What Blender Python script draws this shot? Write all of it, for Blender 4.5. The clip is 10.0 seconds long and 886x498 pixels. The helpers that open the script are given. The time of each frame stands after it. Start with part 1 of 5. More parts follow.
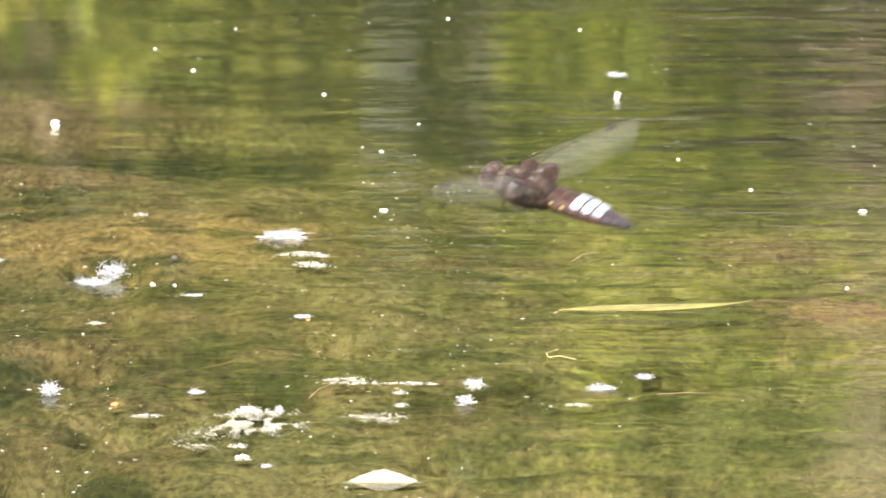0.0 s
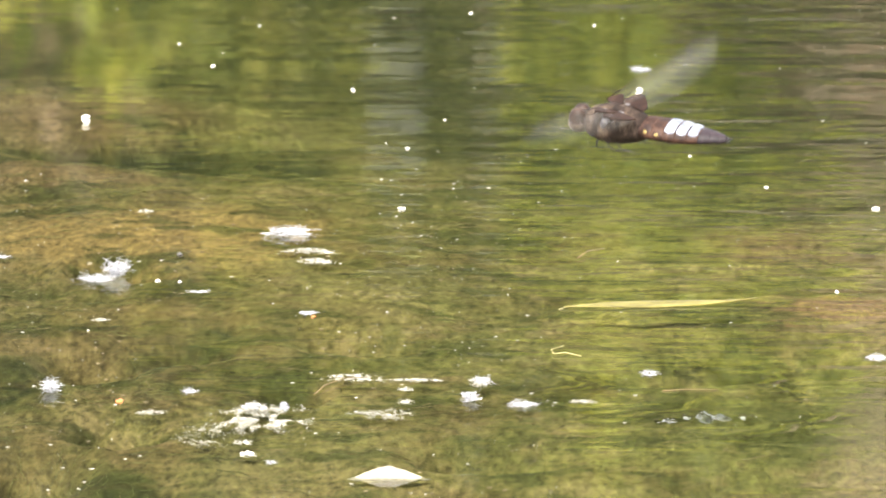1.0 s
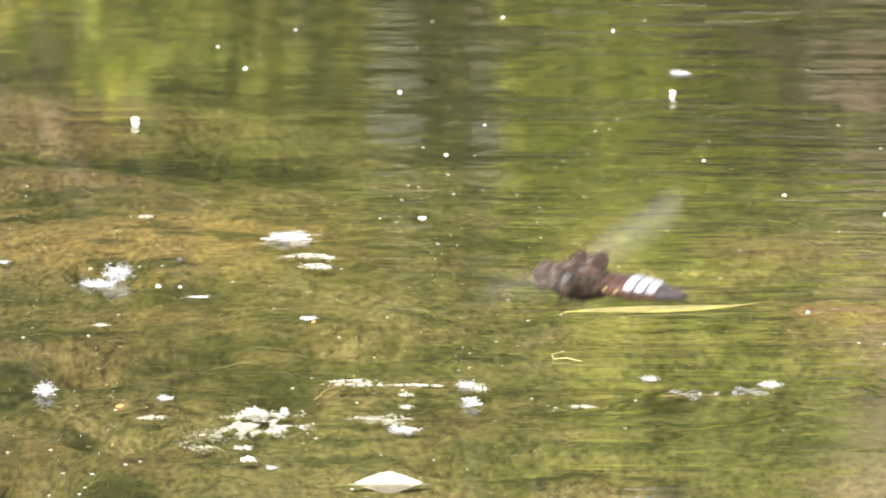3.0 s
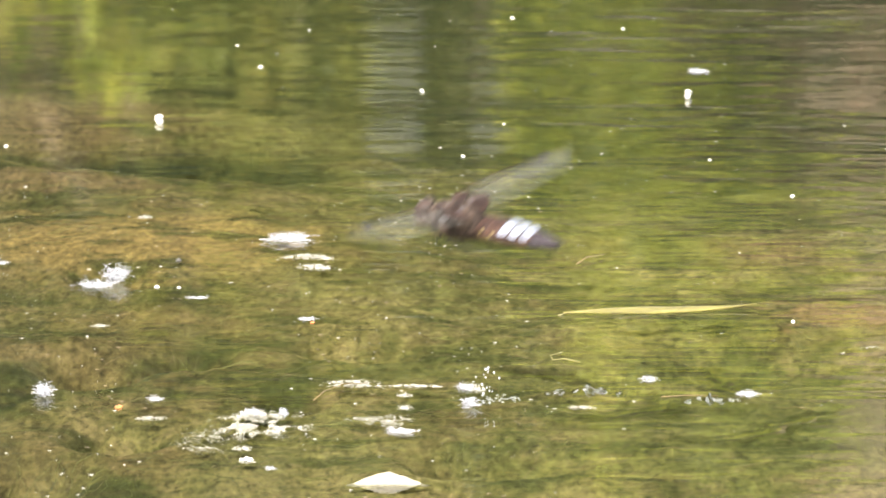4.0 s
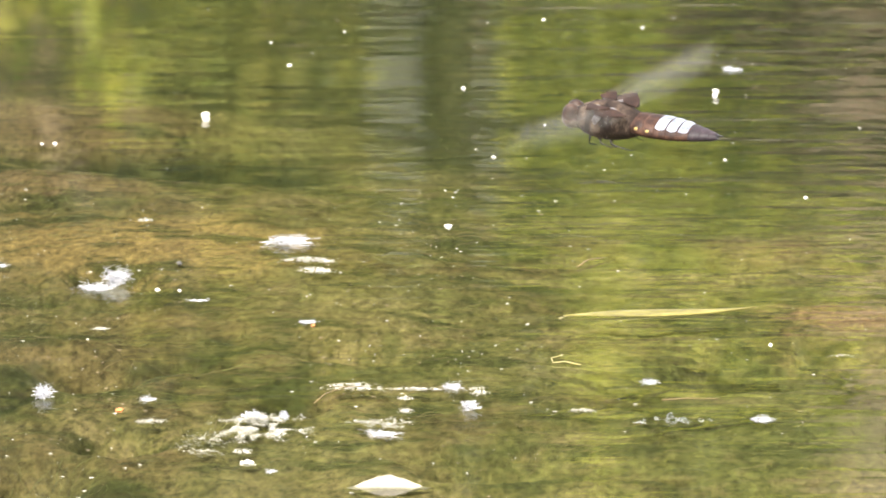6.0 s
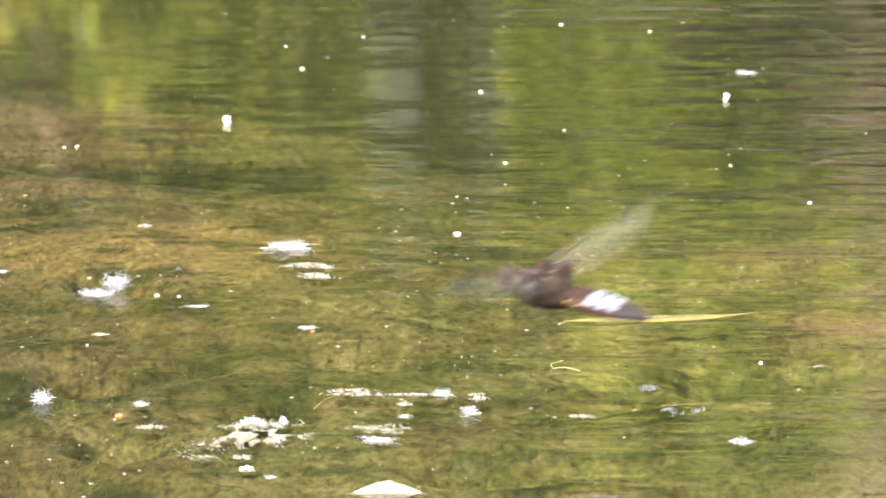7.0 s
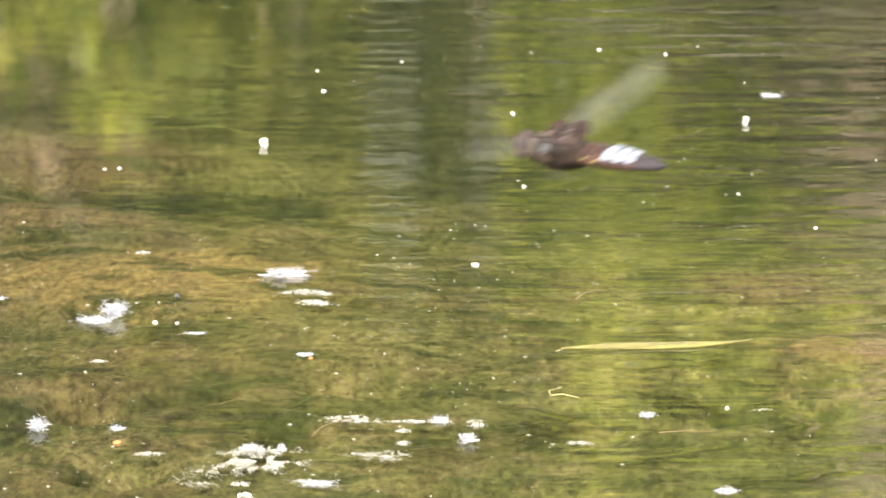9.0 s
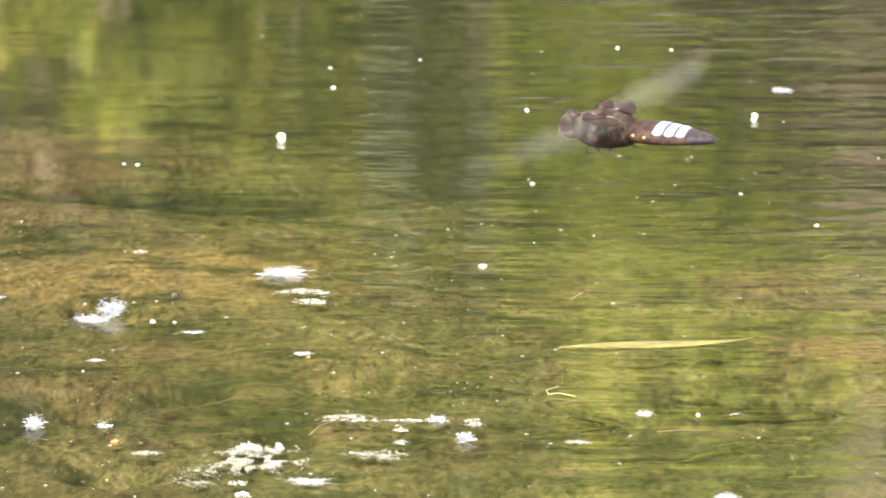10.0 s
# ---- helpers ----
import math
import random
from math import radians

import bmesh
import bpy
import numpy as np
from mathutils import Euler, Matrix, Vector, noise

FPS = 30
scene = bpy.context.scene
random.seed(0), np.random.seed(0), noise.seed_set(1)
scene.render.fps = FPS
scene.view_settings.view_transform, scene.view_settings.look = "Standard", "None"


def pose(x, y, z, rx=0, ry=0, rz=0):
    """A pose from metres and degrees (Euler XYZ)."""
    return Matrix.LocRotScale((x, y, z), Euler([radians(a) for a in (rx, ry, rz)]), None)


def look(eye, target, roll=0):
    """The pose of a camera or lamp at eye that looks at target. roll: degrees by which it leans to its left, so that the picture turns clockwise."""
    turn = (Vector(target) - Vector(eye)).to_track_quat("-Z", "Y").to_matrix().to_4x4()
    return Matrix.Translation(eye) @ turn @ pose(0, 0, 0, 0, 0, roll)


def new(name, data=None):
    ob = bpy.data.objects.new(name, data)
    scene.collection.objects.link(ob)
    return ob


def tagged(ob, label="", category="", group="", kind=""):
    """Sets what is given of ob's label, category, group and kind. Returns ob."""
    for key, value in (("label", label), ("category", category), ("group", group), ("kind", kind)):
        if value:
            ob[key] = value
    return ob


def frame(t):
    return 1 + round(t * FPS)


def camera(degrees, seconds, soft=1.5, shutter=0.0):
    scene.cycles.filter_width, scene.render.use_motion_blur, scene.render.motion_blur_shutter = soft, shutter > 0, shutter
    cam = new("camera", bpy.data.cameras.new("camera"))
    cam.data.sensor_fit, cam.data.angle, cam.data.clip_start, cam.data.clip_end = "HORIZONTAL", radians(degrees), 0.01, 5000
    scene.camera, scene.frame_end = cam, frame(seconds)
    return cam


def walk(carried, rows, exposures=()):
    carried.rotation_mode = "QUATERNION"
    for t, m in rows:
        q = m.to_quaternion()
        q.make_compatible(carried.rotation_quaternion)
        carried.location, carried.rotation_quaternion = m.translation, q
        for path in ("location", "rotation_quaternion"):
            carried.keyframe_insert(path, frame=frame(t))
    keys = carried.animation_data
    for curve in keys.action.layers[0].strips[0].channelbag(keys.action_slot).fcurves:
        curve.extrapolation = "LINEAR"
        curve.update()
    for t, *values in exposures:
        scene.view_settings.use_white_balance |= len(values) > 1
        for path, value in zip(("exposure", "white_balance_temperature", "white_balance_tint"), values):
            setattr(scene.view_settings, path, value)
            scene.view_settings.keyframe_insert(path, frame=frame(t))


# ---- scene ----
cam = camera(4.78, 10.0, soft=1.6, shutter=0.28)
walk(cam, [
    (0, pose(0, 0, 0.475, 80.9860, 0, -0.0281)),
    (0.5, pose(0, 0, 0.475, 80.9905, 0, -0.0235)),
    (1, pose(0, 0, 0.475, 80.9674, 0, 0.0000)),
    (1.5, pose(0, 0, 0.475, 80.9625, 0, 0.0046)),
    (2, pose(0, 0, 0.475, 80.9674, 0, 0.0046)),
    (2.5, pose(0, 0, 0.475, 80.9860, 0, 0.0046)),
    (4, pose(0, 0, 0.475, 81.0000, 0, -0.0046)),
    (4.5, pose(0, 0, 0.475, 81.0000, 0, 0.0000)),
    (5, pose(0, 0, 0.475, 81.0000, 0, 0.0000)),
    (5.5, pose(0, 0, 0.475, 81.0092, 0, 0.0000)),
    (7, pose(0, 0, 0.475, 81.0467, 0, -0.0046)),
    (7.5, pose(0, 0, 0.475, 81.1168, 0, -0.0046)),
    (8, pose(0, 0, 0.475, 81.1870, 0, -0.0046)),
    (8.5, pose(0, 0, 0.475, 81.1961, 0, -0.0095)),
    (9, pose(0, 0, 0.475, 81.1916, 0, -0.0140)),
    (9.5, pose(0, 0, 0.475, 81.1916, 0, -0.0186)),
    (10, pose(0, 0, 0.475, 81.1867, 0, -0.0281)),
])

cam.data.dof.use_dof, cam.data.dof.focus_distance, cam.data.dof.aperture_fstop = True, 2.85, 105.0

# ---- daylight ----
SUN = Vector((-0.32, -0.68, 0.74)).normalized()
world = bpy.data.worlds.new("world")
scene.world = world
world.use_nodes = True
wn = world.node_tree.nodes
wl = world.node_tree.links
sky = wn.new("ShaderNodeTexSky")
sky.sky_type = "NISHITA"
sky.sun_disc = False
sky.dust_density = 5.0
sky.sun_elevation = math.asin(SUN.z)
sky.sun_rotation = math.atan2(SUN.x, SUN.y)
wn["Background"].inputs["Strength"].default_value = 0.13
# thin bright cloud drifts over the blue
cloud = wn.new("ShaderNodeTexNoise")
cloud.inputs["Scale"].default_value = 3.2
cloud.inputs["Detail"].default_value = 5.0
wl.new(wn.new("ShaderNodeTexCoord").outputs["Generated"], cloud.inputs["Vector"])
veil = wn.new("ShaderNodeMapRange")
veil.inputs["From Min"].default_value = 0.35
veil.inputs["From Max"].default_value = 0.65
veil.inputs["To Min"].default_value = 0.15
veil.inputs["To Max"].default_value = 0.6
wl.new(cloud.outputs["Fac"], veil.inputs["Value"])
cover = wn.new("ShaderNodeMix")
cover.data_type = "RGBA"
# haze thickens towards the horizon
height = wn.new("ShaderNodeSeparateXYZ")
wl.new(wn.new("ShaderNodeTexCoord").outputs["Generated"], height.inputs[0])
haze = wn.new("ShaderNodeMapRange")
haze.inputs["From Min"].default_value = 0.75
haze.inputs["From Max"].default_value = 0.4
haze.inputs["To Min"].default_value = 0.0
haze.inputs["To Max"].default_value = 0.9
wl.new(height.outputs["Z"], haze.inputs["Value"])
most = wn.new("ShaderNodeMath")
most.operation = "MAXIMUM"
wl.new(veil.outputs["Result"], most.inputs[0])
wl.new(haze.outputs["Result"], most.inputs[1])
wl.new(most.outputs[0], cover.inputs["Factor"])
wl.new(sky.outputs["Color"], [s for s in cover.inputs if s.name == "A" and s.type == "RGBA"][0])
[s for s in cover.inputs if s.name == "B" and s.type == "RGBA"][0].default_value = (14.0, 14.0, 14.0, 1)
wl.new([s for s in cover.outputs if s.type == "RGBA"][0], wn["Background"].inputs["Color"])
sun_data = bpy.data.lights.new("sun", "SUN")
sun_data.energy = 4.6
sun_data.angle = radians(0.53)
sun_data.color = (1.0, 0.95, 0.88)
sun = new("sun", sun_data)
sun.matrix_world = look(SUN * 30, (0, 0, 0))
scene.view_settings.exposure = 1.57


# ---- materials ----
def blank(name):
    m = bpy.data.materials.new(name)
    m.use_nodes = True
    n, l = m.node_tree.nodes, m.node_tree.links
    n.clear()
    out = n.new("ShaderNodeOutputMaterial")
    return m, n, l, out


def value_noise(n, l, coord, scale, detail=4.0, stretch=(1, 1, 1), rough=0.55, warp=0.0):
    mp = n.new("ShaderNodeMapping")
    mp.inputs["Scale"].default_value = stretch
    l.new(coord, mp.inputs["Vector"])
    t = n.new("ShaderNodeTexNoise")
    t.inputs["Scale"].default_value = scale
    t.inputs["Detail"].default_value = detail
    t.inputs["Roughness"].default_value = rough
    t.inputs["Distortion"].default_value = warp
    l.new(mp.outputs["Vector"], t.inputs["Vector"])
    return t.outputs["Fac"]


def ramp(n, l, fac, stops):
    r = n.new("ShaderNodeValToRGB")
    while len(r.color_ramp.elements) < len(stops):
        r.color_ramp.elements.new(0.5)
    for e, (p, c) in zip(r.color_ramp.elements, stops):
        e.position = p
        e.color = (*c, 1)
    l.new(fac, r.inputs["Fac"])
    return r.outputs["Color"]


def blend(n, l, fac, a, b, how="MIX"):
    m = n.new("ShaderNodeMix")
    m.data_type = "RGBA"
    m.blend_type = how
    if isinstance(fac, float):
        m.inputs["Factor"].default_value = fac
    else:
        l.new(fac, m.inputs["Factor"])
    for sock, v in ((m.inputs[6], a), (m.inputs[7], b)):
        if isinstance(v, tuple):
            sock.default_value = (*v, 1)
        else:
            l.new(v, sock)
    return m.outputs[2]


def calc(n, l, op, a, b=0.0, c=0.0):
    m = n.new("ShaderNodeMath")
    m.operation = op
    for sock, v in zip(m.inputs, (a, b, c)):
        if isinstance(v, (int, float)):
            sock.default_value = v
        else:
            l.new(v, sock)
    return m.outputs[0]


def surface(name, dark, mid, light, scale, rough=0.7, bump=0.0, stretch=(1, 1, 1), translucent=0.0, metal=0.0, vary=0.0, coat=0.0, spec=0.5, leaves=0.0):
    """A surface with grain at two scales in its own space."""
    m, n, l, out = blank(name)
    co = n.new("ShaderNodeTexCoord").outputs["Object"]
    big = value_noise(n, l, co, scale, 3, stretch)
    fine = value_noise(n, l, co, scale * 7, 5, stretch, 0.65)
    mixed = calc(n, l, "ADD", calc(n, l, "MULTIPLY", big, 0.65), calc(n, l, "MULTIPLY", fine, 0.35))
    col = ramp(n, l, mixed, [(0.32, dark), (0.5, mid), (0.68, light)])
    if vary:
        info = n.new("ShaderNodeObjectInfo")
        hs = n.new("ShaderNodeHueSaturation")
        l.new(calc(n, l, "ADD", calc(n, l, "MULTIPLY", info.outputs["Random"], vary), 1 - vary / 2), hs.inputs["Value"])
        l.new(col, hs.inputs["Color"])
        col = hs.outputs["Color"]
    if leaves:
        each = n.new("ShaderNodeNewGeometry").outputs["Random Per Island"]
        hs = n.new("ShaderNodeHueSaturation")
        l.new(calc(n, l, "ADD", calc(n, l, "MULTIPLY", each, 2 * leaves), 1 - leaves), hs.inputs["Value"])
        l.new(calc(n, l, "ADD", calc(n, l, "MULTIPLY", each, -0.06), 0.53), hs.inputs["Hue"])
        l.new(col, hs.inputs["Color"])
        col = hs.outputs["Color"]
    p = n.new("ShaderNodeBsdfPrincipled")
    l.new(col, p.inputs["Base Color"])
    p.inputs["Roughness"].default_value = rough
    p.inputs["Metallic"].default_value = metal
    p.inputs["Coat Weight"].default_value = coat
    p.inputs["Specular IOR Level"].default_value = spec
    p.inputs["Coat Roughness"].default_value = 0.15
    if bump:
        b = n.new("ShaderNodeBump")
        b.inputs["Strength"].default_value = 0.6
        b.inputs["Distance"].default_value = bump
        l.new(mixed, b.inputs["Height"])
        l.new(b.outputs["Normal"], p.inputs["Normal"])
    last = p.outputs["BSDF"]
    if translucent:
        tr = n.new("ShaderNodeBsdfTranslucent")
        l.new(col, tr.inputs["Color"])
        mx = n.new("ShaderNodeMixShader")
        mx.inputs["Fac"].default_value = translucent
        l.new(last, mx.inputs[1])
        l.new(tr.outputs["BSDF"], mx.inputs[2])
        last = mx.outputs["Shader"]
    l.new(last, out.inputs["Surface"])
    return m


DIP = Vector((0.0081, 2.7616, 0.0))


def make_water():
    m, n, l, out = blank("pond_water")
    co = n.new("ShaderNodeTexCoord").outputs["Object"]
    pos = n.new("ShaderNodeNewGeometry").outputs["Position"]
    dash = value_noise(n, l, co, 210, 2, (0.16, 0.85, 1), 0.5, 0.2)
    swell = value_noise(n, l, co, 22, 2, (0.28, 1.0, 1), 0.5, 0.4)
    chop = value_noise(n, l, co, 75, 2, (0.22, 0.8, 1), 0.5, 0.3)
    # open water ripples more than the weedy shallows
    sep = n.new("ShaderNodeSeparateXYZ")
    l.new(pos, sep.inputs[0])
    patch = value_noise(n, l, pos, 9, 2)
    calm = n.new("ShaderNodeMapRange")
    calm.interpolation_type = "SMOOTHSTEP"
    calm.inputs["From Min"].default_value = -0.11
    calm.inputs["From Max"].default_value = 0.05
    calm.inputs["To Min"].default_value = 0.07
    l.new(calc(n, l, "ADD", sep.outputs["X"], calc(n, l, "MULTIPLY", calc(n, l, "SUBTRACT", patch, 0.5), 0.12)), calm.inputs["Value"])
    # rings that spread from the place where the insect touches the water
    dist = n.new("ShaderNodeVectorMath")
    dist.operation = "DISTANCE"
    l.new(pos, dist.inputs[0])
    dist.inputs[1].default_value = DIP
    d = dist.outputs["Value"]
    ring = calc(n, l, "SINE", calc(n, l, "MULTIPLY", d, 2 * math.pi / 0.011))
    fade = calc(n, l, "POWER", 2.718, calc(n, l, "MULTIPLY", d, -1 / 0.05))
    ring = calc(n, l, "MULTIPLY", calc(n, l, "MULTIPLY", ring, fade), RING)
    h = calc(n, l, "ADD", calc(n, l, "MULTIPLY", calc(n, l, "SUBTRACT", swell, 0.5), SWELL), calc(n, l, "MULTIPLY", calc(n, l, "SUBTRACT", chop, 0.5), CHOP))
    h = calc(n, l, "ADD", h, calc(n, l, "MULTIPLY", calc(n, l, "SUBTRACT", dash, 0.5), DASH))
    # gusts ruffle the water in long patches
    gust = n.new("ShaderNodeMapRange")
    gust.interpolation_type = "SMOOTHSTEP"
    gust.inputs["From Min"].default_value = 0.40
    gust.inputs["From Max"].default_value = 0.62
    gust.inputs["To Min"].default_value = 0.15
    gust.inputs["To Max"].default_value = 1.1
    l.new(value_noise(n, l, co, 15, 3, (0.4, 1.0, 1), 0.6, 0.3), gust.inputs["Value"])
    h = calc(n, l, "MULTIPLY", h, gust.outputs["Result"])
    # the shallow water by the near weed lies stiller
    near = n.new("ShaderNodeMapRange")
    near.interpolation_type = "SMOOTHSTEP"
    near.inputs["From Min"].default_value = 2.72
    near.inputs["From Max"].default_value = 3.02
    near.inputs["To Min"].default_value = 0.28
    near.inputs["To Max"].default_value = 1.0
    l.new(sep.outputs["Y"], near.inputs["Value"])
    h = calc(n, l, "MULTIPLY", h, near.outputs["Result"])
    h = calc(n, l, "ADD", calc(n, l, "MULTIPLY", h, calm.outputs["Result"]), ring)
    b = n.new("ShaderNodeBump")
    b.inputs["Strength"].default_value = 1.0
    b.inputs["Distance"].default_value = 0.001
    l.new(h, b.inputs["Height"])
    fr = n.new("ShaderNodeFresnel")
    fr.inputs["IOR"].default_value = 1.33
    l.new(b.outputs["Normal"], fr.inputs["Normal"])
    tp = n.new("ShaderNodeBsdfTransparent")
    tp.inputs["Color"].default_value = (0.92, 0.94, 0.90, 1)
    gl = n.new("ShaderNodeBsdfGlossy")
    gl.inputs["Roughness"].default_value = 0.03
    l.new(b.outputs["Normal"], gl.inputs["Normal"])
    mx = n.new("ShaderNodeMixShader")
    l.new(fr.outputs["Fac"], mx.inputs["Fac"])
    l.new(tp.outputs["BSDF"], mx.inputs[1])
    l.new(gl.outputs["BSDF"], mx.inputs[2])
    l.new(mx.outputs["Shader"], out.inputs["Surface"])
    return m


# mats in the weed: place, half length, half depth in plan, lift, strength, colour
MATS = [
    (-0.0850, 3.0250, 0.065, 0.070, 0.0030, 0.75, (0.20, 0.142, 0.055)),
    (-0.1150, 3.3150, 0.050, 0.075, 0.0020, 0.50, (0.084, 0.055, 0.029)),
    (-0.1200, 3.1600, 0.040, 0.035, 0.0020, 0.60, (0.125, 0.085, 0.045)),
    (0.1080, 2.9250, 0.024, 0.040, 0.0018, 0.80, (0.150, 0.092, 0.048)),
    (0.0920, 3.0600, 0.020, 0.030, 0.0012, 0.60, (0.120, 0.080, 0.042)),
    (-0.1050, 2.8400, 0.035, 0.030, 0.0010, 0.45, (0.110, 0.076, 0.036)),
    (-0.1200, 2.6700, 0.030, 0.050, 0.0010, 0.40, (0.110, 0.080, 0.036)),
    (-0.0600, 2.8900, 0.050, 0.025, 0.0010, 0.45, (0.150, 0.108, 0.046)),
    (-0.0350, 2.6700, 0.055, 0.070, 0.0010, 0.50, (0.130, 0.118, 0.042)),
    (-0.0200, 2.9300, 0.045, 0.060, 0.0010, 0.45, (0.125, 0.112, 0.042)),
    (-0.0300, 3.3600, 0.042, 0.120, 0.0020, 0.65, (0.105, 0.098, 0.034)),
    (0.0950, 2.7200, 0.075, 0.110, 0.0005, 0.70, (0.066, 0.074, 0.021)),
    (0.0300, 2.8200, 0.050, 0.060, 0.0005, 0.50, (0.092, 0.094, 0.028)),
    (0.0350, 2.6500, 0.050, 0.060, 0.0020, 0.30, (0.110, 0.108, 0.030)),
]


def make_bed():
    m, n, l, out = blank("algae_bed")
    co = n.new("ShaderNodeTexCoord").outputs["Object"]
    broad = value_noise(n, l, co, 20, 4, (1, 0.6, 1), 0.55, 0.0)
    tufts = value_noise(n, l, co, 130, 5, (1.0, 0.36, 1), 0.62, 0.0)
    hair = value_noise(n, l, co, 620, 4, (0.75, 0.22, 1), 0.72, 0.0)
    f = calc(n, l, "ADD", calc(n, l, "MULTIPLY", broad, 1.4), calc(n, l, "MULTIPLY", tufts, 1.5))
    f = calc(n, l, "SUBTRACT", f, 0.96)
    col = ramp(n, l, f, [(0.14, (0.016, 0.022, 0.006)), (0.36, (0.055, 0.056, 0.017)), (0.55, (0.092, 0.082, 0.029)), (0.80, (0.145, 0.118, 0.052))])
    sp = n.new("ShaderNodeSeparateXYZ")
    l.new(co, sp.inputs[0])
    dm = n.new("ShaderNodeMapRange")
    dm.interpolation_type = "SMOOTHSTEP"
    dm.inputs["From Min"].default_value = -0.006
    dm.inputs["From Max"].default_value = -0.018
    dm.inputs["To Max"].default_value = 0.85
    l.new(calc(n, l, "ADD", sp.outputs["Z"], calc(n, l, "MULTIPLY", calc(n, l, "SUBTRACT", broad, 0.5), 0.012)), dm.inputs["Value"])
    weed = ramp(n, l, tufts, [(0.32, (0.040, 0.050, 0.013)), (0.5, (0.074, 0.082, 0.022)), (0.68, (0.112, 0.112, 0.035))])
    col = blend(n, l, dm.outputs["Result"], col, weed)
    rust = value_noise(n, l, co, 34, 5, (1, 0.6, 1), 0.65, 0.0)
    rr = n.new("ShaderNodeMapRange")
    rr.inputs["From Min"].default_value = 0.50
    rr.inputs["From Max"].default_value = 0.62
    rr.inputs["To Max"].default_value = 0.42
    l.new(rust, rr.inputs["Value"])
    col = blend(n, l, rr.outputs["Result"], col, (0.095, 0.062, 0.030))
    # mats of other growth that lie close under the surface
    for x, y, rx, ry, lift, most, colour in MATS:
        mp = n.new("ShaderNodeMapping")
        mp.inputs["Location"].default_value = (-x / rx, -y / ry, 0)
        mp.inputs["Scale"].default_value = (1 / rx, 1 / ry, 0)
        l.new(co, mp.inputs["Vector"])
        far = n.new("ShaderNodeVectorMath")
        far.operation = "LENGTH"
        l.new(mp.outputs["Vector"], far.inputs[0])
        gm = n.new("ShaderNodeMapRange")
        gm.interpolation_type = "SMOOTHSTEP"
        gm.inputs["From Min"].default_value = 1.2
        gm.inputs["From Max"].default_value = 0.5
        gm.inputs["To Max"].default_value = most
        uneven = calc(n, l, "ADD", calc(n, l, "MULTIPLY", calc(n, l, "SUBTRACT", tufts, 0.5), 1.5), calc(n, l, "MULTIPLY", calc(n, l, "SUBTRACT", rust, 0.5), 1.6))
        l.new(calc(n, l, "ADD", far.outputs["Value"], uneven), gm.inputs["Value"])
        col = blend(n, l, gm.outputs["Result"], col, colour)
    # pockets of dark green weed
    pockets = value_noise(n, l, co, 40, 3, (0.75, 1.0, 1), 0.55, 0.3)
    pk = n.new("ShaderNodeMapRange")
    pk.interpolation_type = "SMOOTHSTEP"
    pk.inputs["From Min"].default_value = 0.50
    pk.inputs["From Max"].default_value = 0.64
    pk.inputs["To Max"].default_value = 0.78
    l.new(calc(n, l, "ADD", pockets, calc(n, l, "MULTIPLY", calc(n, l, "SUBTRACT", tufts, 0.5), 0.2)), pk.inputs["Value"])
    col = blend(n, l, pk.outputs["Result"], col, (0.028, 0.036, 0.010))
    # gloom of the deeper hollows, put into the colour by depth
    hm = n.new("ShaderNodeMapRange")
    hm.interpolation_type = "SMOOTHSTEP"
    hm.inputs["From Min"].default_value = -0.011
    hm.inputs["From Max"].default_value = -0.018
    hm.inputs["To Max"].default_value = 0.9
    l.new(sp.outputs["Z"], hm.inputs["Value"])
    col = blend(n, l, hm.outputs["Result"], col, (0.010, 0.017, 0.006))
    fine = ramp(n, l, hair, [(0.32, (0.36, 0.36, 0.35)), (0.68, (1.72, 1.66, 1.58))])
    col = blend(n, l, 1.0, col, fine, "MULTIPLY")
    p = n.new("ShaderNodeBsdfPrincipled")
    p.inputs["Roughness"].default_value = 0.85
    p.inputs["Specular IOR Level"].default_value = 0.1
    l.new(col, p.inputs["Base Color"])
    b = n.new("ShaderNodeBump")
    b.inputs["Strength"].default_value = 1.0
    b.inputs["Distance"].default_value = 0.0022
    l.new(calc(n, l, "ADD", tufts, calc(n, l, "MULTIPLY", hair, 0.3)), b.inputs["Height"])
    l.new(b.outputs["Normal"], p.inputs["Normal"])
    l.new(p.outputs["BSDF"], out.inputs["Surface"])
    return m


def make_membrane():
    m, n, l, out = blank("wing_membrane")
    p = n.new("ShaderNodeBsdfPrincipled")
    p.inputs["Base Color"].default_value = (0.6, 0.6, 0.55, 1)
    p.inputs["Roughness"].default_value = 0.35
    tp = n.new("ShaderNodeBsdfTransparent")
    mx = n.new("ShaderNodeMixShader")
    co = n.new("ShaderNodeTexCoord").outputs["Object"]
    cells = value_noise(n, l, co, 900, 2)
    l.new(calc(n, l, "ADD", calc(n, l, "MULTIPLY", cells, 0.013), MEMBRANE), mx.inputs["Fac"])
    l.new(tp.outputs["BSDF"], mx.inputs[1])
    l.new(p.outputs["BSDF"], mx.inputs[2])
    l.new(mx.outputs["Shader"], out.inputs["Surface"])
    return m


